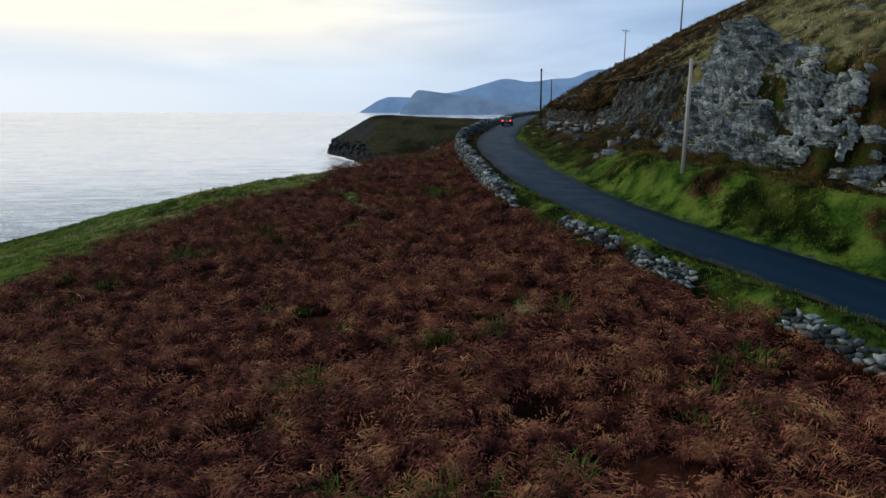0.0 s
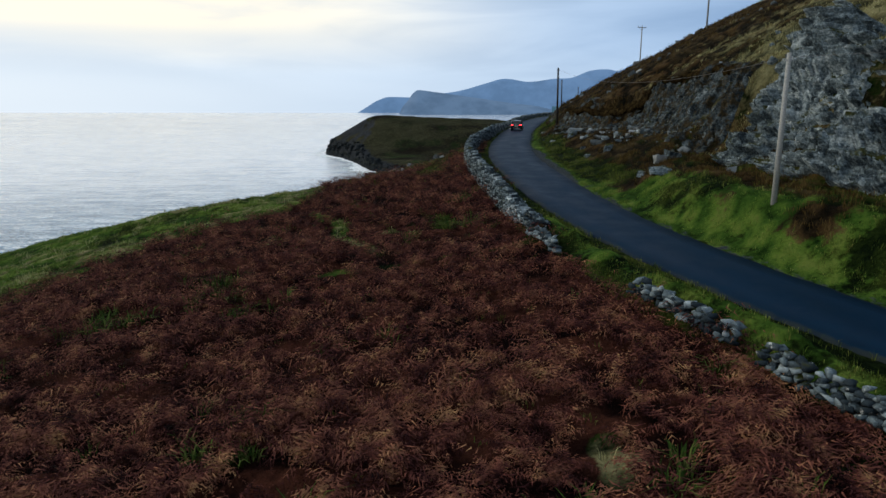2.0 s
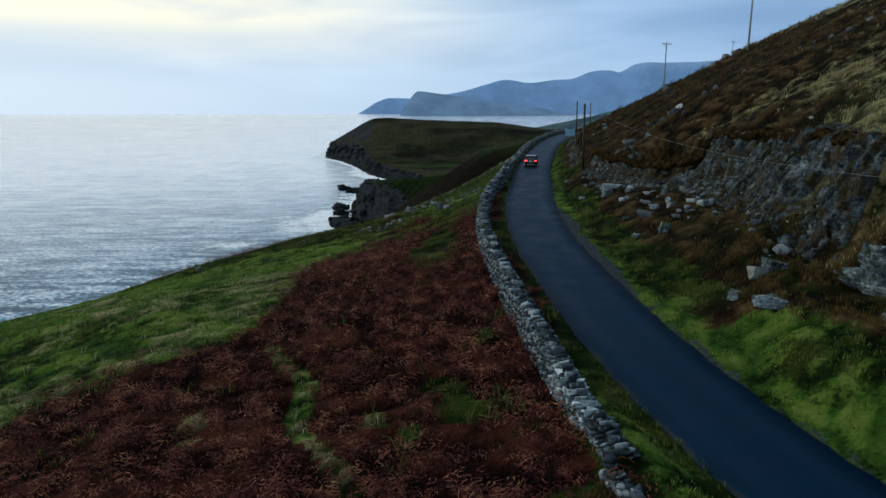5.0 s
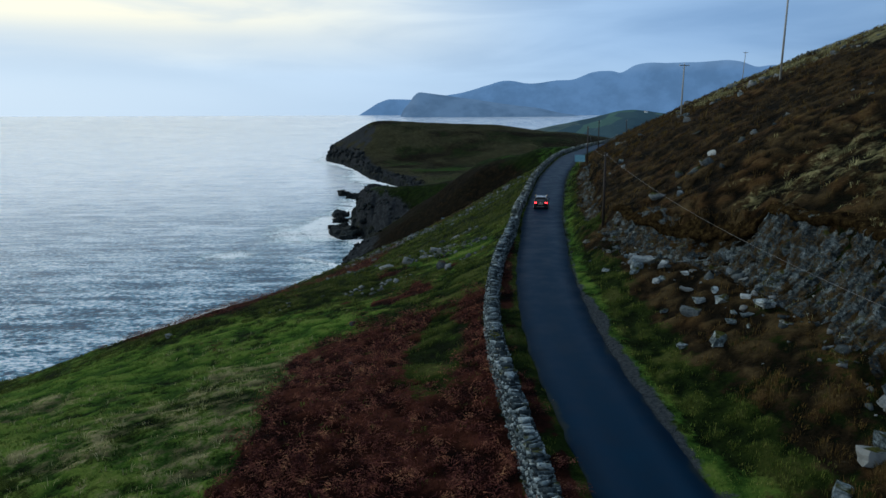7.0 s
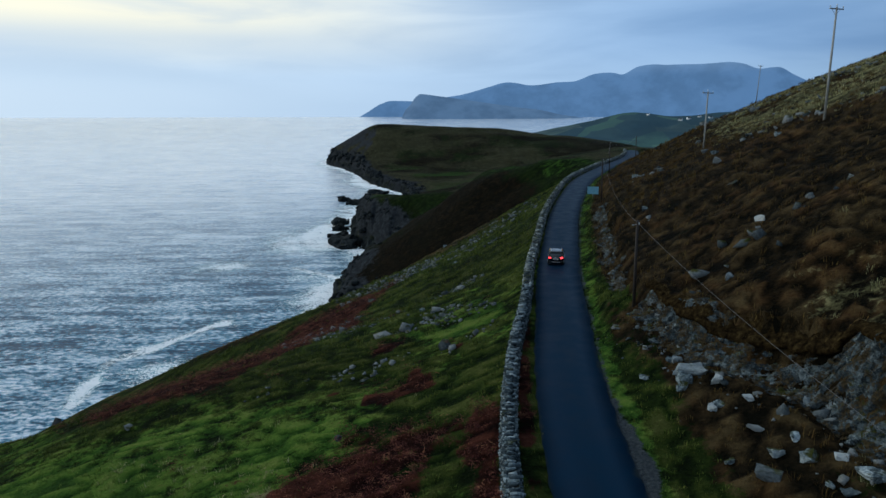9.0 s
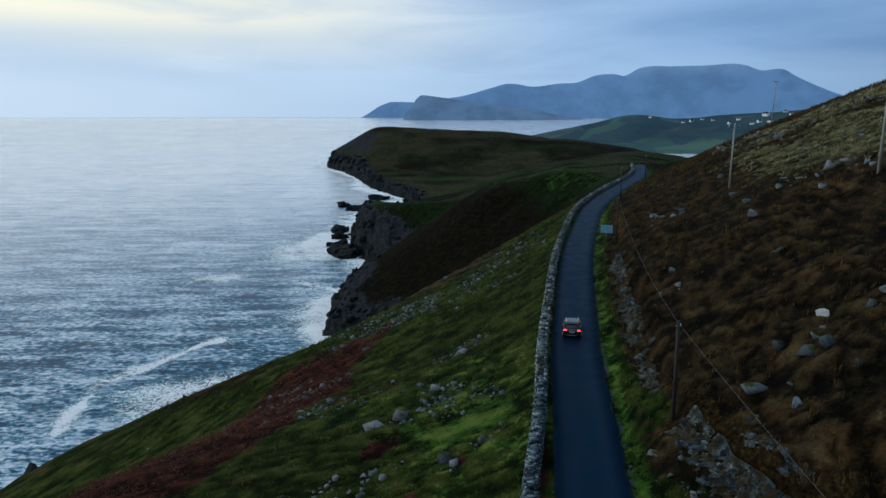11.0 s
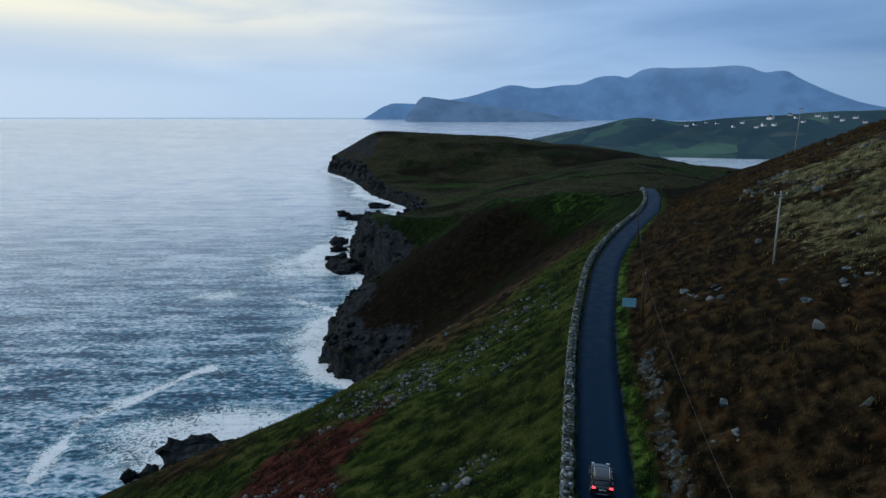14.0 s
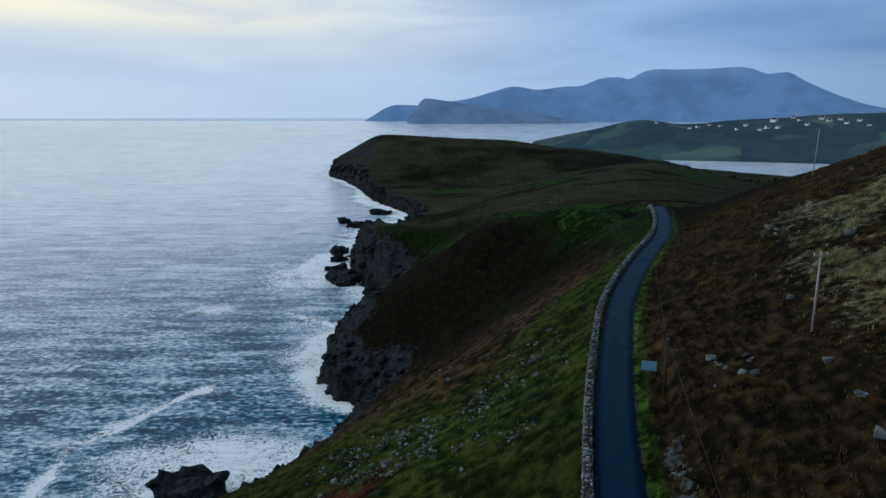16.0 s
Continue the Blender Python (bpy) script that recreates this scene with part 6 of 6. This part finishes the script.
def utility_pole(x, y, z, h, mat, label, arm=False, lean=0.0, yaw=0.0):
    root = new("utility_pole")
    bm = tube(bmesh.new(), (0, 0, -0.8), (0, 0, h), 0.145, 0.10, 12)
    part("shaft", bm, mat, root, smooth_faces=True)
    if arm:
        bm = box(bmesh.new(), (-1.05, -0.05, h - 0.28), (1.05, 0.05, h - 0.16), 0.012)
        part("crossarm", bm, MAT_STEEL, root, "galvanised crossarm")
        for px in (-0.95, 0.0, 0.95):
            bm = bmesh.new()
            z0 = h - 0.16 if px else h
            tube(bm, (px, 0, z0), (px, 0, z0 + 0.12), 0.015, 0.015, 6)
            for k in range(3):
                tube(bm, (px, 0, z0 + 0.10 + 0.06 * k), (px, 0, z0 + 0.15 + 0.06 * k), 0.065, 0.045, 8)
            part("insulator", bm, MAT_CERAMIC, root, "white ceramic insulator")
        for sx in (-1, 1):
            bm = tube(bmesh.new(), (sx * 0.6, 0.06, h - 0.22), (0, 0.10, h - 0.85), 0.018, 0.018, 6)
            part("brace", bm, MAT_STEEL, root)
    else:
        bm = box(bmesh.new(), (-0.16, -0.03, h - 0.35), (0.16, 0.03, h - 0.29), 0.006)
        part("bracket", bm, MAT_STEEL, root)
        bm = tube(bmesh.new(), (0.14, 0, h - 0.30), (0.14, 0, h - 0.15), 0.04, 0.03, 8)
        part("insulator", bm, MAT_CERAMIC, root)
    root.matrix_basis = pose(x, y, z, 0, lean, yaw)
    return tagged(root, label, "utility pole", "poles along the road")


def cable(a, b, sag, label, r=0.008):
    a, b = Vector(a), Vector(b)
    n = 28
    bm = bmesh.new()
    pts = [a.lerp(b, i / n) - Vector((0, 0, sag * 4 * (i / n) * (1 - i / n))) for i in range(n + 1)]
    prev = None
    for i, p in enumerate(pts):
        d = (pts[min(i + 1, n)] - pts[max(i - 1, 0)]).normalized()
        rot = d.to_track_quat("Z", "Y").to_matrix()
        ring = [bm.verts.new(p + rot @ Vector((r * math.cos(k * math.pi / 3), r * math.sin(k * math.pi / 3), 0))) for k in range(6)]
        if prev:
            for k in range(6):
                bm.faces.new((prev[k], prev[(k + 1) % 6], ring[(k + 1) % 6], ring[k]))
        prev = ring
    return tagged(part("overhead_cable", bm, MAT_CABLE), label, "cable", "overhead cables")


def pole_line():
    roadside = [(15.0, 42.8, 6.9, MAT_POLE_PALE, "pale weathered wooden utility pole on the verge"), (13.9, 99.0, 7.0, MAT_POLE_DARK, "dark creosoted utility pole beside the rock face"),
                (24.5, 158.0, 7.4, MAT_POLE_DARK, "dark creosoted utility pole beside the road sign"), (38.2, 210.5, 7.2, MAT_POLE_DARK, "dark creosoted utility pole at the roadside"),
                (59.5, 265.0, 7.4, MAT_POLE_DARK, "dark creosoted utility pole at the roadside"), (119.0, 405.0, 7.0, MAT_POLE_DARK, "dark creosoted utility pole beyond the bend")]
    tops = []
    for x, y, h, mat, lab in roadside:
        z = land_z(x, y) - 0.05
        utility_pole(x, y, z, h, mat, lab, lean=0.6 if y < 50 else -0.5)
        tops.append((x, y, z + h - 0.2))
    lab = "thin grey telephone cable sagging between roadside poles"
    for a, b in zip(tops[:-1], tops[1:]):
        cable(a, b, 0.024 * math.dist(a, b), lab)
    cable(tops[0], (34.0, -15.0, tops[0][2] + 1.0), 0.8, lab)
    hill = [(41.4, 124.0, 12.0, "tall pale pole with crossarm on the heather hillside"), (39.9, 155.6, 9.0, "pale pole with crossarm on the heather hillside"), (98.6, 270.0, 12.8, "pale pole with crossarm on the hill's shoulder")]
    for x, y, h, lab in hill:
        utility_pole(x, y, land_z(x, y) - 0.05, h, MAT_POLE_PALE, lab, True, 3.5 if y > 200 else 0.8, 20)


def road_sign():
    x, y = 24.5, 164.6
    z = land_z(x, y)
    root = new("road_sign")
    part("post", tube(bmesh.new(), (0, 0, -0.4), (0, 0, 2.0), 0.04, 0.04, 10), MAT_STEEL, root, smooth_faces=True)
    part("panel", box(bmesh.new(), (-0.95, -0.065, 0.75), (0.95, -0.045, 2.05), 0.008), plain("sign_back", (0.16, 0.36, 0.47), 0.5, 0.1), root, "pale blue-grey sign panel")
    for h in (1.2, 1.8):
        part("clamp", box(bmesh.new(), (-0.3, -0.045, h - 0.025), (0.3, -0.03, h + 0.025), 0.004), MAT_STEEL, root)
    root.matrix_basis = pose(x, y, z, 0, 0, -14)
    tagged(root, "blue-grey rectangular road sign on a steel post", "road sign")


pole_line()
road_sign()


# ---- the car on the road ----
def ring_loft(bm, rings, cap=True):
    vs = [[bm.verts.new(p) for p in r] for r in rings]
    n = len(rings[0])
    for a, b in zip(vs[:-1], vs[1:]):
        for i in range(n):
            bm.faces.new((a[i], a[(i + 1) % n], b[(i + 1) % n], b[i]))
    if cap:
        bm.faces.new(vs[0][::-1]), bm.faces.new(vs[-1])
    return bm


def super_ring(cx, cy, hx, hy, power, n, place):
    out = []
    for i in range(n):
        a = 2 * math.pi * i / n
        c, s = math.cos(a), math.sin(a)
        out.append(place(cx + hx * math.copysign(abs(c) ** (2 / power), c), cy + hy * math.copysign(abs(s) ** (2 / power), s)))
    return out


def glow_material(name, c, k):
    m = Mat(name, 0.2, spec=0.5)
    m.color(tuple(min(1, q * 0.8) for q in c))
    m.glow(c, k)
    return m.m


def car():
    paint = plain("black_car_paint", (0.010, 0.011, 0.014), 0.18, 0.0, 0.6, 0.1)
    m = Mat("dark_glass", 0.04, spec=0.6)
    m.color((0.012, 0.016, 0.020))
    glass = m.m
    silver = plain("silver_trim", (0.62, 0.63, 0.65), 0.28, 0.9)
    rubber = plain("tyre_rubber", (0.016, 0.016, 0.017), 0.9)
    black = plain("black_plastic", (0.015, 0.015, 0.016), 0.6)
    red = glow_material("tail_light_lit", (1.0, 0.03, 0.04), 5.0)
    clear = plain("headlamp_glass", (0.6, 0.62, 0.65), 0.1)
    white = plain("plate_white", (0.75, 0.75, 0.72), 0.5)
    root = new("car")
    rings = []
    for y, hw, zb, zt in ((-2.08, 0.66, 0.46, 0.90), (-2.02, 0.78, 0.36, 1.00), (-1.85, 0.84, 0.30, 1.04), (-1.3, 0.87, 0.24, 1.05), (-0.4, 0.87, 0.22, 1.02), (0.5, 0.87, 0.22, 0.99),
                          (1.1, 0.87, 0.24, 0.97), (1.5, 0.85, 0.27, 0.92), (1.8, 0.81, 0.31, 0.84), (2.0, 0.72, 0.37, 0.74), (2.08, 0.58, 0.43, 0.64)):
        rings.append(super_ring(0, (zb + zt) / 2, hw, (zt - zb) / 2, 4.2, 24, lambda a, b, y=y: (a, y, b)))
    body = part("body", ring_loft(bmesh.new(), rings), paint, root, smooth_faces=True)
    # cabin: glass band, then the roof
    rings = []
    for z, y0, y1, hw in ((0.96, -1.98, 1.12, 0.80), (1.10, -1.90, 0.86, 0.775), (1.25, -1.80, 0.56, 0.73), (1.42, -1.66, 0.20, 0.655)):
        rings.append(super_ring(0, (y0 + y1) / 2, hw, (y1 - y0) / 2, 6, 32, lambda a, b, z=z: (a, b, z)))
    part("cabin_glass", ring_loft(bmesh.new(), rings), glass, root, "dark tinted window glass", True)
    rings = []
    for z, y0, y1, hw in ((1.405, -1.72, 0.22, 0.672), (1.47, -1.70, 0.12, 0.650), (1.52, -1.60, -0.05, 0.60), (1.545, -1.35, -0.35, 0.45)):
        rings.append(super_ring(0, (y0 + y1) / 2, hw, (y1 - y0) / 2, 5, 32, lambda a, b, z=z: (a, b, z)))
    part("roof", ring_loft(bmesh.new(), rings), paint, root, smooth_faces=True)
    for sx in (-1, 1):
        for (y0, z0, w0), (y1, z1, w1), r in (((0.95, 0.99, 0.79), (0.16, 1.43, 0.655), 0.035), ((-0.35, 0.99, 0.80), (-0.42, 1.43, 0.66), 0.04), ((-1.25, 0.99, 0.80), (-1.20, 1.43, 0.66), 0.045), ((-1.85, 1.0, 0.76), (-1.62, 1.43, 0.62), 0.07)):
            part("pillar", tube(bmesh.new(), (sx * w0, y0, z0), (sx * w1, y1, z1), r, r * 0.8, 6), paint, root)
        part("roof_rail", tube(tube(tube(bmesh.new(), (sx * 0.57, -1.45, 1.57), (sx * 0.60, 0.0, 1.545), 0.026, 0.026, 8), (sx * 0.57, -1.45, 1.57), (sx * 0.57, -1.58, 1.50), 0.026, 0.024, 8), (sx * 0.60, 0.0, 1.545), (sx * 0.61, 0.12, 1.47), 0.026, 0.024, 8), silver, root, "silver roof rail")
        part("window_trim", box(bmesh.new(), (sx * 0.802 - 0.008, -1.6, 0.985), (sx * 0.802 + 0.008, 0.9, 1.005), 0.003), silver, root)
        part("side_skirt", box(bmesh.new(), (sx * 0.855 - 0.02, -0.85, 0.24), (sx * 0.855 + 0.02, 0.85, 0.36), 0.012), black, root)
        mir = part("wing_mirror", box(bmesh.new(), (sx * 0.92 - 0.09, 0.62, 0.98), (sx * 0.92 + 0.09, 0.76, 1.10), 0.03), paint, root)
        lamp = box(bmesh.new(), (sx * 0.64 - 0.16, -2.085, 0.80), (sx * 0.64 + 0.16, -1.93, 0.94), 0.03)
        part("tail_light", lamp, red, root, "glowing red tail light")
        part("headlight", box(bmesh.new(), (sx * 0.62 - 0.14, 1.80, 0.68), (sx * 0.62 + 0.14, 2.00, 0.80), 0.03), clear, root)
        flag = new("flag")
        flag.parent = root
        part("staff", tube(bmesh.new(), (sx * 0.66, -1.2, 1.42), (sx * 0.70, -1.25, 1.86), 0.008, 0.008, 6), black, flag)
        for k, col in enumerate(((0.02, 0.05, 0.30), (0.75, 0.58, 0.03))):
            bm = bmesh.new()
            n = 6
            top = [bm.verts.new((sx * 0.70 + 0.03 * math.sin(3 * (k + i / n)), -1.25 - 0.16 * (k + i / n), 1.86 - 0.03 * (k + i / n))) for i in range(n + 1)]
            bot = [bm.verts.new((v.co.x, v.co.y, v.co.z - 0.24)) for v in top]
            for i in range(n):
                bm.faces.new((top[i], top[i + 1], bot[i + 1], bot[i]))
            bmesh.ops.solidify(bm, geom=bm.faces, thickness=0.004)
            part("flag_panel", bm, plain("flag_cloth", col, 0.8), flag, "blue cloth panel" if k == 0 else "yellow cloth panel")
        for wy in (-1.27, 1.27):
            rings = []
            for dx, r in ((-0.105, 0.25), (-0.10, 0.315), (-0.05, 0.33), (0.05, 0.33), (0.10, 0.315), (0.105, 0.25)):
                rings.append(super_ring(wy, 0.33, r, r, 2, 28, lambda a, b, x=sx * 0.79 + dx: (x, a, b)))
            wheel = part("wheel", ring_loft(bmesh.new(), rings), rubber, root, smooth_faces=True)
            bm = bmesh.new()
            for i in range(7):
                a = 2 * math.pi * i / 7
                tube(bm, (sx * 0.897, wy, 0.33), (sx * 0.897, wy + 0.22 * math.cos(a), 0.33 + 0.22 * math.sin(a)), 0.035, 0.028, 6)
            tube(bm, (sx * 0.86, wy, 0.33), (sx * 0.905, wy, 0.33), 0.07, 0.06, 12)
            part("rim", bm, silver, wheel, "silver spoked alloy rim")
            rings = [super_ring(wy, 0.36, 0.40, 0.40, 2, 28, lambda a, b, x=sx * xx: (x, a, b)) for xx in (0.80, 0.872)]
            part("wheel_arch", ring_loft(bmesh.new(), rings), black, root)
    part("rear_bumper", box(bmesh.new(), (-0.76, -2.13, 0.34), (0.76, -1.9, 0.58), 0.05), black, root)
    part("front_bumper", box(bmesh.new(), (-0.70, 1.92, 0.32), (0.70, 2.12, 0.52), 0.05), black, root)
    part("bumper_trim", box(bmesh.new(), (-0.45, -2.145, 0.36), (0.45, -2.12, 0.42), 0.008), silver, root)
    plate = part("number_plate", box(bmesh.new(), (-0.26, -2.11, 0.68), (0.26, -2.085, 0.79), 0.004), white, root, "white number plate with dark bars")
    for k in range(6):
        part("bar", box(bmesh.new(), (-0.21 + 0.07 * k, -2.116, 0.71), (-0.165 + 0.07 * k, -2.108, 0.76)), black, plate)
    part("badge", tube(bmesh.new(), (0, -2.09, 0.90), (0, -2.06, 0.90), 0.045, 0.045, 12), silver, root)
    part("wiper", box(bmesh.new(), (-0.02, -1.95, 1.06), (0.36, -1.93, 1.075)), black, root)
    part("spoiler", box(bmesh.new(), (-0.60, -1.80, 1.42), (0.60, -1.55, 1.455), 0.012), paint, root)
    y = 122.0
    x, yy = road_point(y, -0.35)
    s = float(ROAD_X(y + 0.5) - ROAD_X(y - 0.5))
    root.matrix_basis = pose(float(x), float(yy), float(ROAD_Z(y)) + 0.03, math.degrees(math.atan(0.026)), 0, -math.degrees(math.atan(s)))
    tagged(root, "black compact crossover car, silver roof rails, blue-yellow flags, on road", "car")


car()


# ---- houses across the inlet ----
def house_template():
    wall = plain("white_render", (0.78, 0.79, 0.80), 0.8)
    slate = plain("slate_roof", (0.07, 0.075, 0.085), 0.7)
    dark = plain("window_glass", (0.03, 0.035, 0.04), 0.1)
    root = new("house")
    bm = bmesh.new()
    a = [bm.verts.new(p) for p in ((-6.5, -4, -2), (6.5, -4, -2), (6.5, 4, -2), (-6.5, 4, -2), (-6.5, -4, 3.6), (6.5, -4, 3.6), (6.5, 4, 3.6), (-6.5, 4, 3.6), (-6.5, 0, 6.2), (6.5, 0, 6.2))]
    for f in ((0, 1, 5, 4), (2, 3, 7, 6), (1, 2, 6, 9, 5), (3, 0, 4, 8, 7), (3, 2, 1, 0)):
        bm.faces.new([a[i] for i in f])
    part("wall", bm, wall, root)
    bm = bmesh.new()
    for sy in (-1, 1):
        q = [bm.verts.new(p) for p in ((-6.8, sy * 4.4, 3.35), (6.8, sy * 4.4, 3.35), (6.8, 0, 6.35), (-6.8, 0, 6.35))]
        bm.faces.new(q if sy < 0 else q[::-1])
    bmesh.ops.solidify(bm, geom=bm.faces, thickness=0.2)
    roof = part("roof", bm, slate, root)
    for px in (-5.8, 5.8):
        part("chimney", box(bmesh.new(), (px - 0.5, -0.45, 5.6), (px + 0.5, 0.45, 7.4)), wall, roof)
    for px in (-4.2, 0, 4.2):
        part("window", box(bmesh.new(), (px - 0.6, -4.06, 1.0), (px + 0.6, -3.96, 2.4)), dark, root)
    return tagged(root, "white rendered house with a slate roof", "house", "houses across the inlet")


def houses():
    rng = np.random.RandomState(31)
    first = None
    for az, t, k in ((19.0, 0.72, 0.9), (19.6, 0.76, 1.0), (21.2, 0.74, 0.8), (22.4, 0.66, 0.9), (23.0, 0.72, 0.9), (24.0, 0.60, 0.9), (24.5, 0.62, 1.1), (24.9, 0.74, 1.5), (25.2, 0.60, 1.0), (26.2, 0.80, 1.0),
                     (27.1, 0.62, 0.9), (28.0, 0.74, 1.1), (28.5, 0.70, 1.0), (29.2, 0.72, 1.0), (29.6, 0.66, 0.9), (30.4, 0.70, 1.0), (31.0, 0.62, 0.9), (16.5, 0.80, 0.8), (20.4, 0.80, 0.8), (26.6, 0.7, 0.8)):
        x, y, z = shore_point(az, t - 0.10)
        m = pose(x, y, z + 1.0, 0, 0, -az + rng.uniform(-50, 50)) @ Matrix.Scale(k, 4)
        if first is None:
            first = house_template()
            first.matrix_basis = m
        else:
            ob = copy_thing(first, m)
            ob.scale = (k, k, k)


houses()


# ---- trees and field walls of the far moor ----
def tree_template():
    rng = np.random.RandomState(51)
    bark = plain("tree_bark", (0.05, 0.04, 0.03), 0.95, spec=0.0)
    m = Mat("tree_leaf", 0.9, spec=0.0)
    m.color(m.ramp(m.island(), (0.1, (0.010, 0.018, 0.006)), (0.6, (0.025, 0.042, 0.012)), (0.95, (0.05, 0.06, 0.02))))
    root = new("tree")
    bm = tube(bmesh.new(), (0, 0, -1), (0.2, 0, 4.0), 0.32, 0.16, 8)
    for a in range(6):
        t = a * 1.05
        tube(bm, (0.1, 0, 2.0 + 0.3 * a), (1.9 * math.cos(t), 1.9 * math.sin(t), 4.2 + 0.45 * a), 0.12, 0.04, 6)
    part("trunk", bm, bark, root)
    n = 900
    d = rng.normal(size=(n, 3))
    d /= np.linalg.norm(d, axis=1)[:, None]
    r = rng.uniform(0.45, 1.0, n) * (1 + 0.35 * np.sin(d[:, 0] * 5) * np.cos(d[:, 1] * 4))
    c = d * r[:, None] * np.array([3.2, 3.2, 2.7]) + np.array([0.2, 0, 5.2])
    e = rng.normal(size=(n, 3, 3)) * 0.30
    co = (c[:, None] + e).reshape(-1, 3)
    crown = soup("crown", co, np.arange(3 * n).reshape(-1, 3), m.m)
    crown.parent = root
    return tagged(root, "dark wind-bent tree near the inlet", "tree", "trees by the inlet")


MAT_HEDGE = plain("overgrown_wall", (0.045, 0.045, 0.030), 1.0, spec=0.0, var=0.5, scale=0.3)


def far_things():
    rng = np.random.RandomState(53)
    first = None
    for i in range(15):
        x, y = 345 + i * 13 + rng.normal(0, 5), 1120 + i * 4 + rng.normal(0, 10)
        k = rng.uniform(0.7, 1.25)
        mt = pose(x, y, land_z(x, y), 0, 0, rng.uniform(0, 360))
        if first is None:
            first = tree_template()
            first.matrix_basis = mt
        else:
            ob = copy_thing(first, mt)
            ob.scale = (k, k, k * rng.uniform(0.8, 1.1))
    for line in (((70, 560), (150, 640), (240, 700), (330, 720)), ((120, 760), (220, 800), (330, 840), (430, 840)), ((90, 470), (110, 540), (150, 640)), ((240, 700), (250, 780), (220, 880), (240, 960))):
        pts = []
        for (ax, ay), (bx, by) in zip(line[:-1], line[1:]):
            n = max(2, int(math.hypot(bx - ax, by - ay) / 5))
            pts += [(ax + (bx - ax) * i / n + rng.normal(0, 0.7), ay + (by - ay) * i / n + rng.normal(0, 0.7)) for i in range(n)]
        P = np.array(pts)
        z = land(P[:, 0], P[:, 1])
        bm = bmesh.new()
        prev = None
        for (x, y), zz in zip(pts, z):
            h = rng.uniform(0.7, 1.3)
            row = [bm.verts.new((x + dx * 0.2, y + dx, zz + dz)) for dx, dz in ((-0.7, -0.6), (-0.4, h), (0.4, h * 0.95), (0.7, -0.6))]
            if prev:
                for a in range(3):
                    bm.faces.new((prev[a], prev[a + 1], row[a + 1], row[a]))
            prev = row
        tagged(part("field_wall", bm, MAT_HEDGE), "low overgrown field wall across the moor", "field wall", "field walls on the moor")


far_things()
